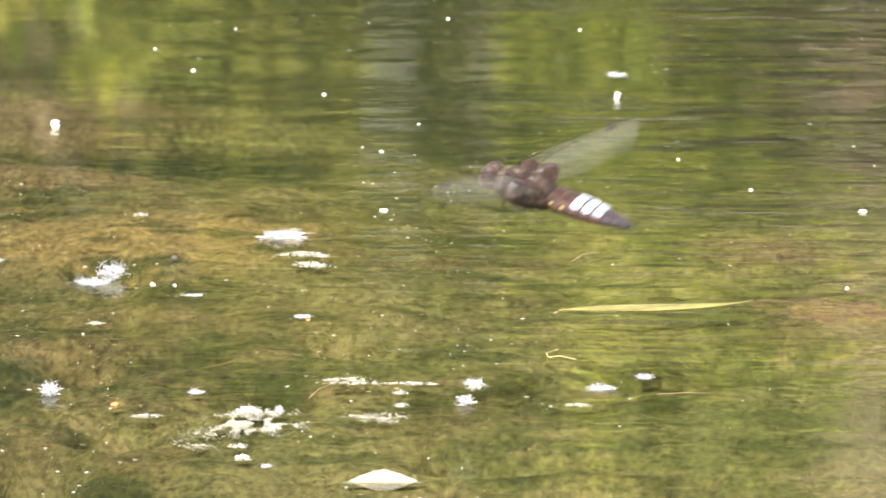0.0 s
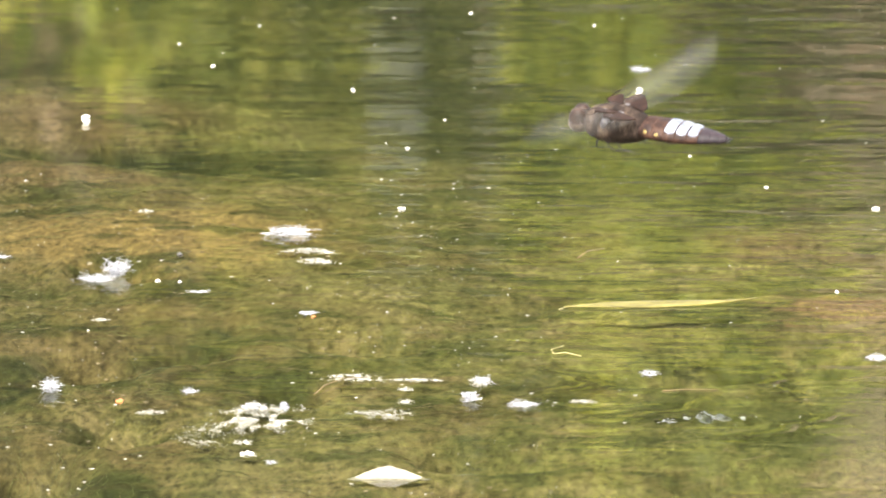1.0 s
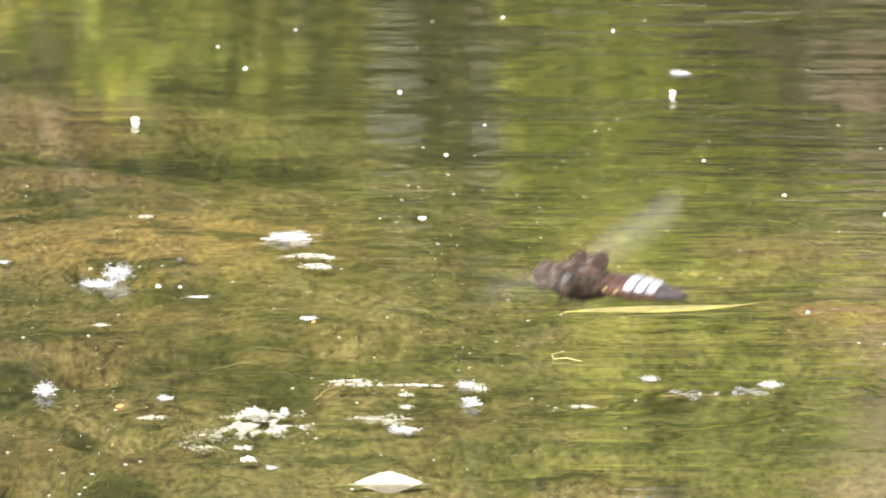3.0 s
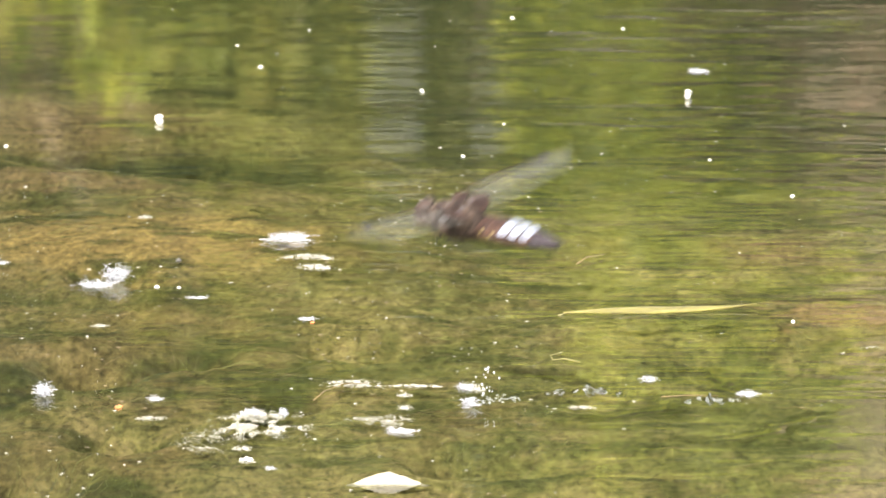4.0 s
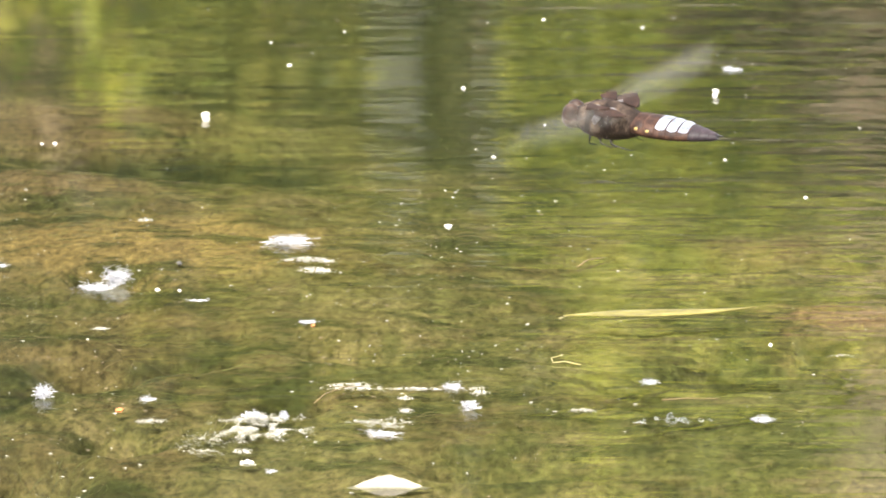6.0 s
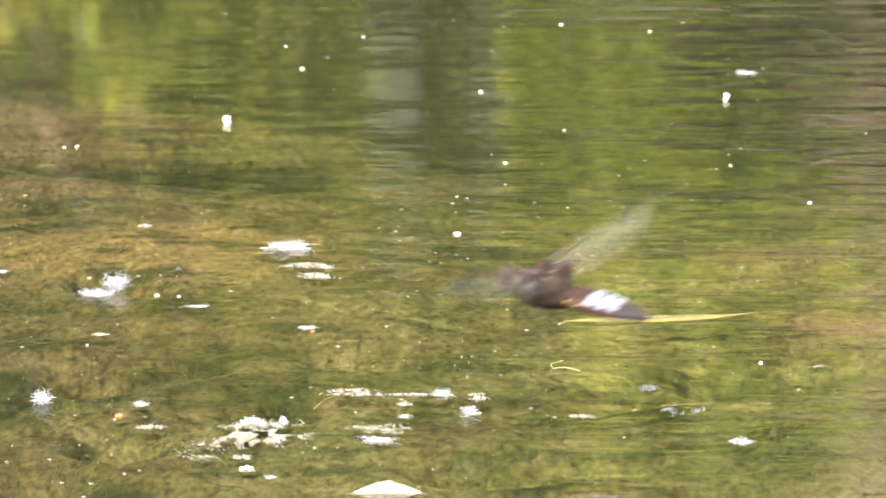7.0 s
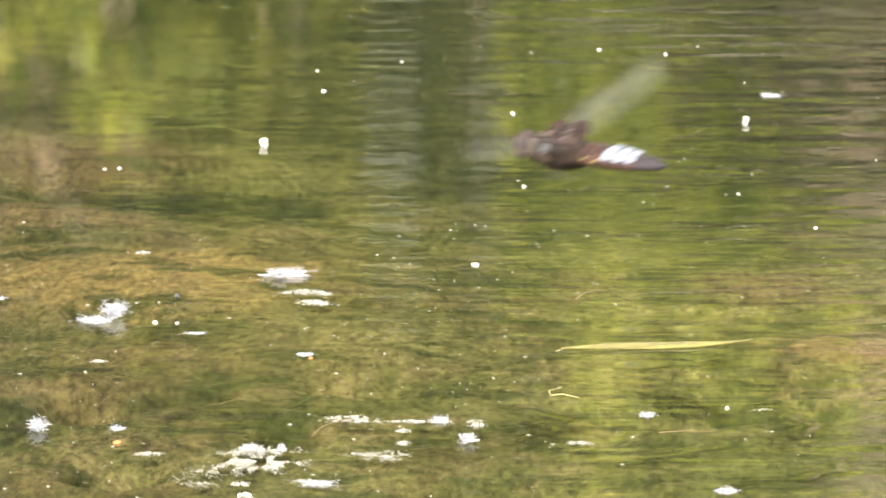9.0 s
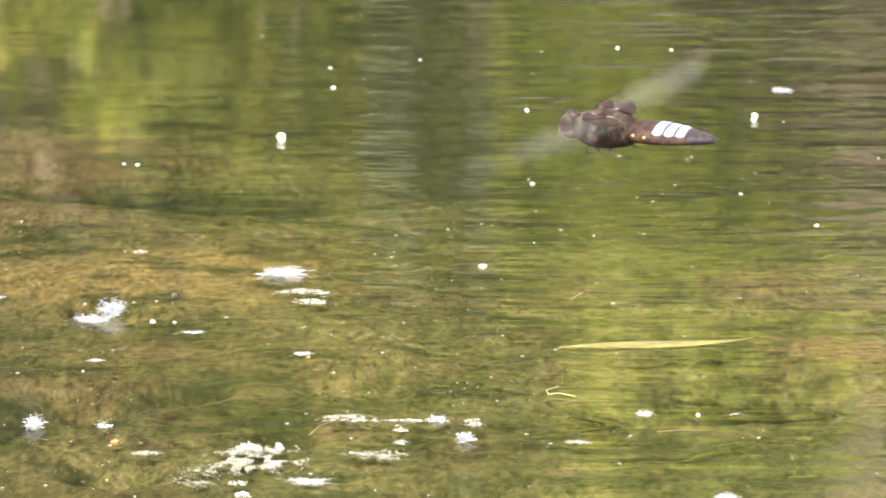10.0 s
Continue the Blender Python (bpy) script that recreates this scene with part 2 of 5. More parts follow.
RING, SWELL, CHOP, DASH, MEMBRANE = 0.012, 0.24, 0.80, 0.055, 0.006
WATER = make_water()
BED = make_bed()
MEMBRANE_MAT = make_membrane()
EARTH = surface("bank_soil", (0.035, 0.028, 0.016), (0.075, 0.060, 0.036), (0.15, 0.13, 0.085), 1.6, 0.95, 0.02)
BARK = surface("willow_bark", (0.06, 0.042, 0.026), (0.13, 0.095, 0.058), (0.22, 0.17, 0.11), 9, 0.9, 0.01, (1, 1, 0.25))
PALEBARK = surface("weathered_wood", (0.045, 0.044, 0.03), (0.088, 0.086, 0.06), (0.15, 0.145, 0.11), 14, 0.85, 0.004, (1, 1, 2.5), spec=0.1)
WILLOW = surface("willow_foliage", (0.115, 0.13, 0.014), (0.24, 0.26, 0.028), (0.36, 0.375, 0.05), 5, 0.45, 0, translucent=0.45, leaves=0.65)
FOLIAGE = surface("shrub_foliage", (0.03, 0.031, 0.011), (0.06, 0.059, 0.019), (0.11, 0.10, 0.035), 3, 0.5, 0, translucent=0.3, leaves=0.65)
MIDLEAF = surface("hedge_foliage", (0.052, 0.055, 0.014), (0.105, 0.108, 0.025), (0.19, 0.185, 0.045), 4, 0.5, 0, translucent=0.3, leaves=0.65)
LIGHTLEAF = surface("light_foliage", (0.11, 0.112, 0.02), (0.225, 0.226, 0.036), (0.33, 0.325, 0.06), 4, 0.5, 0, translucent=0.3, leaves=0.5)
WITHERED = surface("withered_foliage", (0.058, 0.043, 0.022), (0.115, 0.084, 0.044), (0.19, 0.14, 0.078), 5, 0.7, 0, translucent=0.2, leaves=0.65)
FLUFF = surface("seed_down", (0.20, 0.20, 0.22), (0.36, 0.36, 0.38), (0.56, 0.56, 0.58), 300, 0.8, 0, translucent=0.08)
FOAM = surface("dried_scum", (0.14, 0.13, 0.095), (0.29, 0.275, 0.22), (0.50, 0.48, 0.42), 260, 0.85, 0.0004)
GREYSCUM = surface("wet_scum", (0.09, 0.085, 0.05), (0.19, 0.18, 0.13), (0.42, 0.40, 0.34), 260, 0.7, 0.0004)
SPECK = surface("pale_speck", (0.3, 0.28, 0.22), (0.45, 0.43, 0.37), (0.62, 0.61, 0.56), 400, 0.7, 0.0002, vary=0.6)
CRUMB = surface("brown_crumb", (0.03, 0.02, 0.01), (0.14, 0.10, 0.05), (0.3, 0.24, 0.14), 400, 0.8, 0.0002, vary=0.4)
ORANGE = surface("orange_bit", (0.22, 0.07, 0.015), (0.32, 0.11, 0.025), (0.42, 0.17, 0.045), 300, 0.7)
DARKSEED = surface("dark_seed", (0.012, 0.012, 0.008), (0.025, 0.022, 0.015), (0.05, 0.04, 0.03), 300, 0.6)
OLIVE = surface("olive_algae", (0.05, 0.06, 0.012), (0.11, 0.115, 0.025), (0.2, 0.19, 0.06), 60, 0.7)
BROWNWEED = surface("brown_algae", (0.06, 0.042, 0.016), (0.13, 0.09, 0.036), (0.24, 0.18, 0.09), 60, 0.7)
# foam and drops; the white colour also stands in for sun glints
SPRAY = surface("foam_and_glints", (0.32, 0.33, 0.34), (0.5, 0.51, 0.52), (0.7, 0.7, 0.7), 600, 0.1, 0, translucent=0.3)
CREAM = surface("cream_petal", (0.17, 0.152, 0.10), (0.24, 0.218, 0.155), (0.31, 0.285, 0.21), 220, 0.7, 0.0003, translucent=0.03)
YELLOWLEAF = surface("yellow_leaf", (0.06, 0.048, 0.008), (0.14, 0.118, 0.020), (0.21, 0.185, 0.042), 110, 0.6, 0.0003, (1, 2, 1), translucent=0.2)
MIDRIB = surface("leaf_midrib", (0.16, 0.14, 0.05), (0.22, 0.195, 0.085), (0.29, 0.26, 0.13), 150, 0.5)
DARKWEED = surface("dark_algae", (0.012, 0.018, 0.006), (0.03, 0.04, 0.012), (0.06, 0.07, 0.02), 60, 0.7)
STRAW = surface("straw_stem", (0.18, 0.15, 0.05), (0.28, 0.24, 0.09), (0.40, 0.35, 0.15), 200, 0.6)
TWIG = surface("brown_twig", (0.07, 0.045, 0.014), (0.13, 0.085, 0.03), (0.20, 0.14, 0.05), 200, 0.7)
CHITIN = surface("brown_chitin", (0.03, 0.02, 0.014), (0.065, 0.045, 0.034), (0.13, 0.10, 0.08), 420, 0.42, 0.0002, coat=0.0, spec=0.25)
DARKBASE = surface("dark_wing_base", (0.008, 0.004, 0.003), (0.018, 0.009, 0.006), (0.04, 0.022, 0.014), 420, 0.6, spec=0.1)
RUST = surface("rusty_chitin", (0.008, 0.004, 0.003), (0.022, 0.0105, 0.007), (0.062, 0.031, 0.019), 380, 0.55, 0.0002, spec=0.15)
HAIRY = surface("hairy_thorax", (0.006, 0.004, 0.003), (0.022, 0.014, 0.010), (0.10, 0.072, 0.05), 300, 0.75, 0.0005, (1, 1, 0.6), spec=0.15)
# pale marks of the thorax, with sheen and glare painted into the colour
STRIPESHEEN = surface("pale_stripe_sheen", (0.026, 0.022, 0.023), (0.062, 0.056, 0.060), (0.14, 0.13, 0.138), 400, 0.4)
PRUINE = surface("pale_blue_bloom", (0.05, 0.054, 0.072), (0.14, 0.152, 0.19), (0.27, 0.29, 0.34), 330, 0.55, 0.0001)
TAIL = surface("dark_tail", (0.006, 0.005, 0.006), (0.015, 0.010, 0.012), (0.038, 0.026, 0.030), 400, 0.55, spec=0.2)
BLACK = surface("black_chitin", (0.008, 0.008, 0.01), (0.016, 0.014, 0.014), (0.04, 0.028, 0.025), 400, 0.5, spec=0.2)
SPOT = surface("yellow_spot", (0.12, 0.085, 0.02), (0.18, 0.13, 0.032), (0.26, 0.2, 0.06), 400, 0.5)
EYE = surface("brown_eye", (0.010, 0.006, 0.004), (0.026, 0.014, 0.009), (0.060, 0.036, 0.024), 330, 0.5, spec=0.2)
FACE = surface("pale_face", (0.07, 0.055, 0.04), (0.13, 0.105, 0.075), (0.22, 0.185, 0.14), 500, 0.5)


# ---- mesh tools ----
def part(name, mesh, material, parent=None, label=""):
    """Links a bmesh or a mesh as one object, under a thing or a part."""
    if isinstance(mesh, bmesh.types.BMesh):
        me = bpy.data.meshes.new(name)
        mesh.to_mesh(me)
        mesh.free()
    else:
        me = mesh
    if not me.materials:
        me.materials.append(material)
    ob = new(name, me)
    if parent:
        ob.parent = parent
    if label:
        ob["label"] = label
    return ob


def raw(name, verts, faces, smooth=False):
    me = bpy.data.meshes.new(name)
    me.from_pydata([tuple(v) for v in verts], [], faces)
    if smooth:
        me.polygons.foreach_set("use_smooth", [True] * len(me.polygons))
    me.update()
    return me


def loft(stations, n=16, cap=True, squash=1.0):
    """A closed tube along x. Stations: x, middle y, middle z, half width, half height."""
    verts, faces = [], []
    for x, my, mz, ry, rz in stations:
        for k in range(n):
            a = 2 * math.pi * k / n
            s = math.sin(a)
            verts.append((x, my + ry * math.cos(a), mz + rz * (s if s > 0 else s * squash)))
    m = len(stations)
    for i in range(m - 1):
        for k in range(n):
            a, b = i * n + k, i * n + (k + 1) % n
            faces.append((a, b, b + n, a + n))
    if cap:
        faces.append(tuple(range(n - 1, -1, -1)))
        faces.append(tuple(range((m - 1) * n, m * n)))
    return verts, faces


def tube(points, radii, n=6):
    """A tapered tube through points."""
    verts, faces = [], []
    pts = [Vector(p) for p in points]
    for i, p in enumerate(pts):
        d = (pts[min(i + 1, len(pts) - 1)] - pts[max(i - 1, 0)]).normalized()
        side = d.cross(Vector((0, 0, 1)))
        if side.length < 1e-3:
            side = d.cross(Vector((1, 0, 0)))
        side.normalize()
        up = side.cross(d)
        for k in range(n):
            a = 2 * math.pi * k / n
            verts.append(p + (side * math.cos(a) + up * math.sin(a)) * radii[i])
    for i in range(len(pts) - 1):
        for k in range(n):
            a, b = i * n + k, i * n + (k + 1) % n
            faces.append((a, b, b + n, a + n))
    faces.append(tuple(range(n - 1, -1, -1)))
    faces.append(tuple(range((len(pts) - 1) * n, len(pts) * n)))
    return verts, faces


class Heap:
    """Gathers many small pieces into one mesh."""

    def __init__(self):
        self.v, self.f = [], []

    def add(self, verts, faces):
        o = len(self.v)
        self.v.extend(verts)
        self.f.extend(tuple(i + o for i in f) for f in faces)

    def mesh(self, name, smooth=False):
        return raw(name, self.v, self.f, smooth)


def lump(rng, x, y, z, rx, ry, rz):
    """A small uneven grain of 20 faces."""
    g = (1 + 5 ** 0.5) / 2
    base = [(-1, g, 0), (1, g, 0), (-1, -g, 0), (1, -g, 0), (0, -1, g), (0, 1, g), (0, -1, -g), (0, 1, -g), (g, 0, -1), (g, 0, 1), (-g, 0, -1), (-g, 0, 1)]
    faces = [(0, 11, 5), (0, 5, 1), (0, 1, 7), (0, 7, 10), (0, 10, 11), (1, 5, 9), (5, 11, 4), (11, 10, 2), (10, 7, 6), (7, 1, 8), (3, 9, 4), (3, 4, 2), (3, 2, 6), (3, 6, 8), (3, 8, 9), (4, 9, 5), (2, 4, 11), (6, 2, 10), (8, 6, 7), (9, 8, 1)]
    verts = []
    for v in base:
        s = rng.uniform(0.7, 1.25) / 1.9
        verts.append((x + v[0] * rx * s, y + v[1] * ry * s, z + v[2] * rz * s))
    return verts, faces


# ---- the large structure ----
def smooth01(a, b, x):
    """A soft step from 0 at a to 1 at b."""
    t = min(1.0, max(0.0, (x - a) / (b - a)))
    return t * t * (3 - 2 * t)


def land(x, y):
    """Height of the ground: a pond basin, a low near shore and a steep far bank."""
    wob = noise.noise(Vector((x * 0.35, y * 0.35, 3.0)))
    near = 0.62 + 0.12 * wob
    far = 9.0 + 0.5 * wob
    half = 9.0 + 0.8 * wob
    inside = min(y - near, far - y, half - abs(x))
    if inside > 0:
        q = math.hypot(x / 0.9, (y - 3.25) / 1.35)
        low = 0.05 * (1 - smooth01(0.75, 1.1, q))
        mound = 0.006 * noise.noise(Vector((x * 3.1, y * 2.3, 8.0)))
        return -0.012 * smooth01(0, 0.4, inside) - low - 0.25 * smooth01(2.6, 6.0, abs(x) + max(0, y - 4)) * smooth01(0, 1.5, inside) - 0.004 + mound * smooth01(0.1, 0.5, inside)
    out = -inside
    h = 0.02 + 0.14 * smooth01(0, 1.5, out)
    if y > far - 1:
        h += 0.75 * smooth01(0.0, 3.0, y - far) * (1 + 0.12 * noise.noise(Vector((x * 0.6, y * 0.6, 9.0))))
    h += 0.03 * noise.noise(Vector((x * 2.2, y * 2.2, 5.0))) * smooth01(0, 0.6, out)
    return h


def build_ground():
    xs = sorted({*np.round(np.concatenate([-3 - np.geomspace(0.2, 1500, 42), np.linspace(-3, 3, 81), 3 + np.geomspace(0.2, 1500, 42)]), 3)})
    ys = sorted({*np.round(np.concatenate([-np.geomspace(1, 1500, 40) + 0.6, np.linspace(-0.4, 0.2, 6), np.linspace(0.25, 1.2, 40), np.linspace(1.3, 16, 80), 16.3 + np.geomspace(0.3, 1500, 34)]), 3)})
    verts = [(x, y, land(x, y)) for y in ys for x in xs]
    w = len(xs)
    faces = [(j * w + i, j * w + i + 1, (j + 1) * w + i + 1, (j + 1) * w + i) for j in range(len(ys) - 1) for i in range(w - 1)]
    me = raw("ground", verts, faces, True)
    me.materials.append(EARTH)
    me.materials.append(BED)
    for p in me.polygons:
        if p.center.z < -0.006:
            p.material_index = 1
    ob = part("ground", me, EARTH)
    tagged(ob, "brown earthen pond bank with dry grass patches", "ground", kind="structure")


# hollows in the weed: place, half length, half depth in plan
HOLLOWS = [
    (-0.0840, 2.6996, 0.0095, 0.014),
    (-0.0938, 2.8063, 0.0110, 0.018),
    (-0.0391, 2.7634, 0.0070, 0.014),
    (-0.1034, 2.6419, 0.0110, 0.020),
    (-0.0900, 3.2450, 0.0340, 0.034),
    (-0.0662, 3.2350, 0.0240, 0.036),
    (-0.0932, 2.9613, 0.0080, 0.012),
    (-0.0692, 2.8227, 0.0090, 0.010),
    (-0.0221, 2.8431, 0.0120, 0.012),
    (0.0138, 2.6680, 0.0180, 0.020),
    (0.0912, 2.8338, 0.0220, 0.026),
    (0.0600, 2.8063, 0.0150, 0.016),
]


def bed_height(x, y):
    n1 = noise.noise(Vector((x * 16, y * 8, 1.0)))
    n2 = noise.noise(Vector((x * 45, y * 30, 4.0)))
    n3 = noise.noise(Vector((x * 150, y * 50, 7.0)))
    n4 = noise.noise(Vector((x * 420, y * 130, 2.0)))
    deep = smooth01(-0.07, 0.06, x + 0.10 * (y - 3.0)) * 0.008 * (0.12 + 0.88 * smooth01(2.78, 3.05, y)) + smooth01(3.0, 3.5, y) * 0.012
    z = -0.0028 - deep + 0.0015 * n1 + 0.0013 * n2 + 0.0008 * n3 + 0.0003 * n4
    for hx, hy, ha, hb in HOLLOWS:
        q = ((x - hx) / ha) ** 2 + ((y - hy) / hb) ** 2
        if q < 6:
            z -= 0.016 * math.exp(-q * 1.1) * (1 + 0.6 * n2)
    for mx, my, rx, ry, lift, most, colour in MATS:
        q = ((x - mx) / rx) ** 2 + ((y - my) / ry) ** 2
        if q < 5:
            z += lift * math.exp(-q * 1.4)
    top = -0.0009 + 0.0002 * n2 + 0.0002 * n3 + 0.0001 * n4
    return z if z < top - 0.001 else top - 0.001 * math.exp(-(z - top + 0.001) / 0.001)


def build_bed():
    xs = np.concatenate([np.linspace(-0.9, -0.19, 30), np.linspace(-0.188, 0.17, 300), np.linspace(0.175, 0.9, 30)])
    ys = np.concatenate([np.linspace(1.9, 2.5, 24), np.linspace(2.503, 3.15, 300), np.linspace(3.154, 3.75, 130), np.linspace(3.77, 4.6, 24)])
    verts = []
    for y in ys:
        for x in xs:
            q = math.hypot(x / 0.9, (y - 3.25) / 1.35)
            rim = 1 - smooth01(0.60, 0.97, q + 0.22 * noise.noise(Vector((x * 6, y * 4, 6.0))))
            verts.append((x, y, bed_height(x, y) * rim - (1 - rim) * 0.062))
    w = len(xs)
    faces = [(j * w + i, j * w + i + 1, (j + 1) * w + i + 1, (j + 1) * w + i) for j in range(len(ys) - 1) for i in range(w - 1)]
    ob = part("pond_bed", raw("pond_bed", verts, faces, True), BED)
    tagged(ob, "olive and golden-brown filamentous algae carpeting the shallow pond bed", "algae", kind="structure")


def build_water():
    verts = [(-30, -8, 0), (30, -8, 0), (30, 14, 0), (-30, 14, 0)]
    ob = part("water", raw("water", verts, [(0, 1, 2, 3)]), WATER)
    return tagged(ob, "clear green pond water with small ripples", "water", kind="structure")


build_ground()
build_bed()
water = build_water()


# ---- the far bank: what the water mirrors ----
def blade_leaf(rng, at, way, length, width):
    """A leaf of four faces, folded along its rib."""
    way = Vector(way).normalized()
    side = way.cross(Vector((rng.uniform(-1, 1), rng.uniform(-1, 1), rng.uniform(-1, 1)))).normalized()
    up = side.cross(way) * width * 0.25
    at = Vector(at)
    mid = at + way * length * 0.45
    v = [at, mid + side * width / 2 + up, at + way * length, mid - side * width / 2 + up, mid]
    return v, [(0, 1, 4), (1, 2, 4), (2, 3, 4), (3, 0, 4)]


def hanging_branch(rng, x, y, top, bottom, parent, leaves, length=0.085, leafy=0.5):
    """A withe that hangs down, with leaves along its last stretch."""
    h = Heap()
    pts, k = [], 9
    px, py = x, y
    for i in range(k):
        pts.append(Vector((px, py, top + (bottom - top) * i / (k - 1))))
        px += rng.uniform(-0.01, 0.01)
        py += rng.uniform(-0.03, 0.03)
    h.add(*tube(pts, [0.0014 - 0.0001 * i for i in range(k)], 5))
    for i in range(leaves):
        q = bottom + leafy * rng.random() ** 1.3
        s = min(k - 1.001, max(0.0, (top - q) / (top - bottom) * (k - 1)))
        p = pts[int(s)].lerp(pts[int(s) + 1], s % 1)
        h.add(*blade_leaf(rng, p, (rng.uniform(-0.7, 0.7), rng.uniform(-0.7, 0.7), rng.uniform(-1.0, -0.2)), length * rng.uniform(0.6, 1.1), length * 0.24))
    return part("hanging_branch", h.mesh("hanging_branch"), WILLOW, parent)


def willow(x, y, trunk_r, height, seed, label):
    rng = random.Random(seed)
    root = tagged(new("willow_tree"), label, "tree", "willows on the far bank")
    base = land(x, y) - 0.1
    root.location = (x, y, base)
    pts = [Vector((rng.uniform(-0.08, 0.08) * i, rng.uniform(-0.05, 0.05) * i, height * 0.6 * i / 6)) for i in range(7)]
    rad = [trunk_r * (1.3 if i == 0 else 1 - 0.09 * i) for i in range(7)]
    v, f = tube(pts, rad, 12)
    part("trunk", raw("trunk", v, f, True), BARK, root)
    tips = []
    for i in range(7):
        a = 2 * math.pi * i / 7 + rng.uniform(-0.3, 0.3)
        s = pts[3 + i % 4]
        reach = height * rng.uniform(0.22, 0.34)
        limb = [s + Vector((math.cos(a) * reach * q, math.sin(a) * reach * q, height * 0.36 * (q ** 0.6) * rng.uniform(0.8, 1.1))) for q in (0, 0.25, 0.5, 0.75, 1)]
        v, f = tube(limb, [trunk_r * q for q in (0.5, 0.38, 0.28, 0.18, 0.08)], 8)
        part("limb", raw("limb", v, f, True), BARK, root)
        tips += limb[2:]
    h = Heap()
    for i in range(60):
        t = rng.choice(tips) + Vector((rng.gauss(0, 0.35), rng.gauss(0, 0.35), rng.gauss(0, 0.2)))
        drop = rng.uniform(0.5, 1.6)
        for q in range(26):
            p = t + Vector((rng.gauss(0, 0.05), rng.gauss(0, 0.05), -drop * q / 26))
            h.add(*blade_leaf(rng, p, (rng.uniform(-0.8, 0.8), rng.uniform(-0.8, 0.8), -0.7), rng.uniform(0.08, 0.13), 0.024))
    part("crown", h.mesh("crown"), WILLOW, root, "drooping yellow-green crown")
    return root


def shrub(x, y, rx, top, seed, label, leaf=None, clumps=34, loose=0.13, size=0.085):
    """A leafy shrub whose crown reaches from its foot up to the height top."""
    rng = random.Random(seed)
    root = tagged(new("shrub"), label, "shrub", "shrubs on the far bank")
    foot = land(x, y) - 0.05
    root.location = (x, y, foot)
    rise = top - foot
    for i in range(5):
        a = rng.uniform(0, 2 * math.pi)
        pts = [Vector((math.cos(a) * rx * 0.6 * q, math.sin(a) * rx * 0.6 * q, rise * 0.85 * q)) for q in (0, 0.35, 0.7, 1)]
        part("stem", raw("stem", *tube(pts, (0.02, 0.016, 0.010, 0.004), 6)), BARK, root)
    h = Heap()
    for _ in range(clumps):
        c = Vector((rng.uniform(-1, 1) * rx, rng.gauss(0, 0.45) * rx, (rise - loose) * rng.uniform(0.1, 1.0) ** 0.8))
        for _ in range(52):
            p = c + Vector((rng.gauss(0, loose), rng.gauss(0, loose), rng.gauss(0, loose * 0.8)))
            if 0.02 < p.z:
                h.add(*blade_leaf(rng, p, (rng.uniform(-1, 1), rng.uniform(-1, 1), rng.uniform(-0.6, 0.5)), size * rng.uniform(0.7, 1.3), size * 0.5))
    part("crown", h.mesh("crown"), leaf or FOLIAGE, root)


w1 = willow(0.42, 10.9, 0.12, 4.4, 5, "old willow with a brown trunk and drooping yellow-green branches")
willow(-2.9, 10.9, 0.11, 4.2, 8, "leaning willow with dense hanging branches on the bank")


def curtain(root, columns, y, seed):
    """Long withes that hang low over the water in bunches."""
    rng = random.Random(seed)
    ox, oy, oz = root.location
    for x, width, count, bottom, leaves, leafy in columns:
        for i in range(count):
            px = x + width * (i + 0.5) / count - width / 2 + rng.uniform(-0.01, 0.01)
            hanging_branch(rng, px - ox, y + rng.uniform(-0.2, 0.2) - oy, 2.9 - oz, bottom - oz + rng.uniform(-0.04, 0.06), root, leaves, 0.07, leafy)


# place, width, number, lowest tip, leaves, leafy length
curtain(w1, [(0.138, 0.06, 9, 0.70, 100, 0.25), (0.165, 0.10, 7, 0.92, 50, 0.16), (0.225, 0.03, 3, 0.86, 34, 0.12), (0.33, 0.14, 6, 0.93, 30, 0.16)], 9.15, 21)
LOWLABEL = "low sunlit shrub with light green leaves at the water"
shrub(-0.31, 9.75, 0.085, 0.875, 31, LOWLABEL, WILLOW, 26, 0.022, 0.05)
shrub(-0.295, 9.6, 0.02, 0.905, 43, LOWLABEL, WILLOW, 12, 0.012, 0.04)
shrub(-0.20, 9.9, 0.05, 0.90, 47, LOWLABEL, LIGHTLEAF, 16, 0.02, 0.045)
shrub(-0.145, 9.8, 0.035, 0.92, 44, LOWLABEL, LIGHTLEAF, 16, 0.018, 0.045)
shrub(0.36, 10.5, 0.13, 1.03, 45, "low shrub with withered brown leaves on the bank", WITHERED, 30, 0.035, 0.06)
shrub(-0.43, 10.4, 0.06, 1.10, 46, "low shrub with withered brown leaves on the bank", WITHERED, 22, 0.04, 0.06)


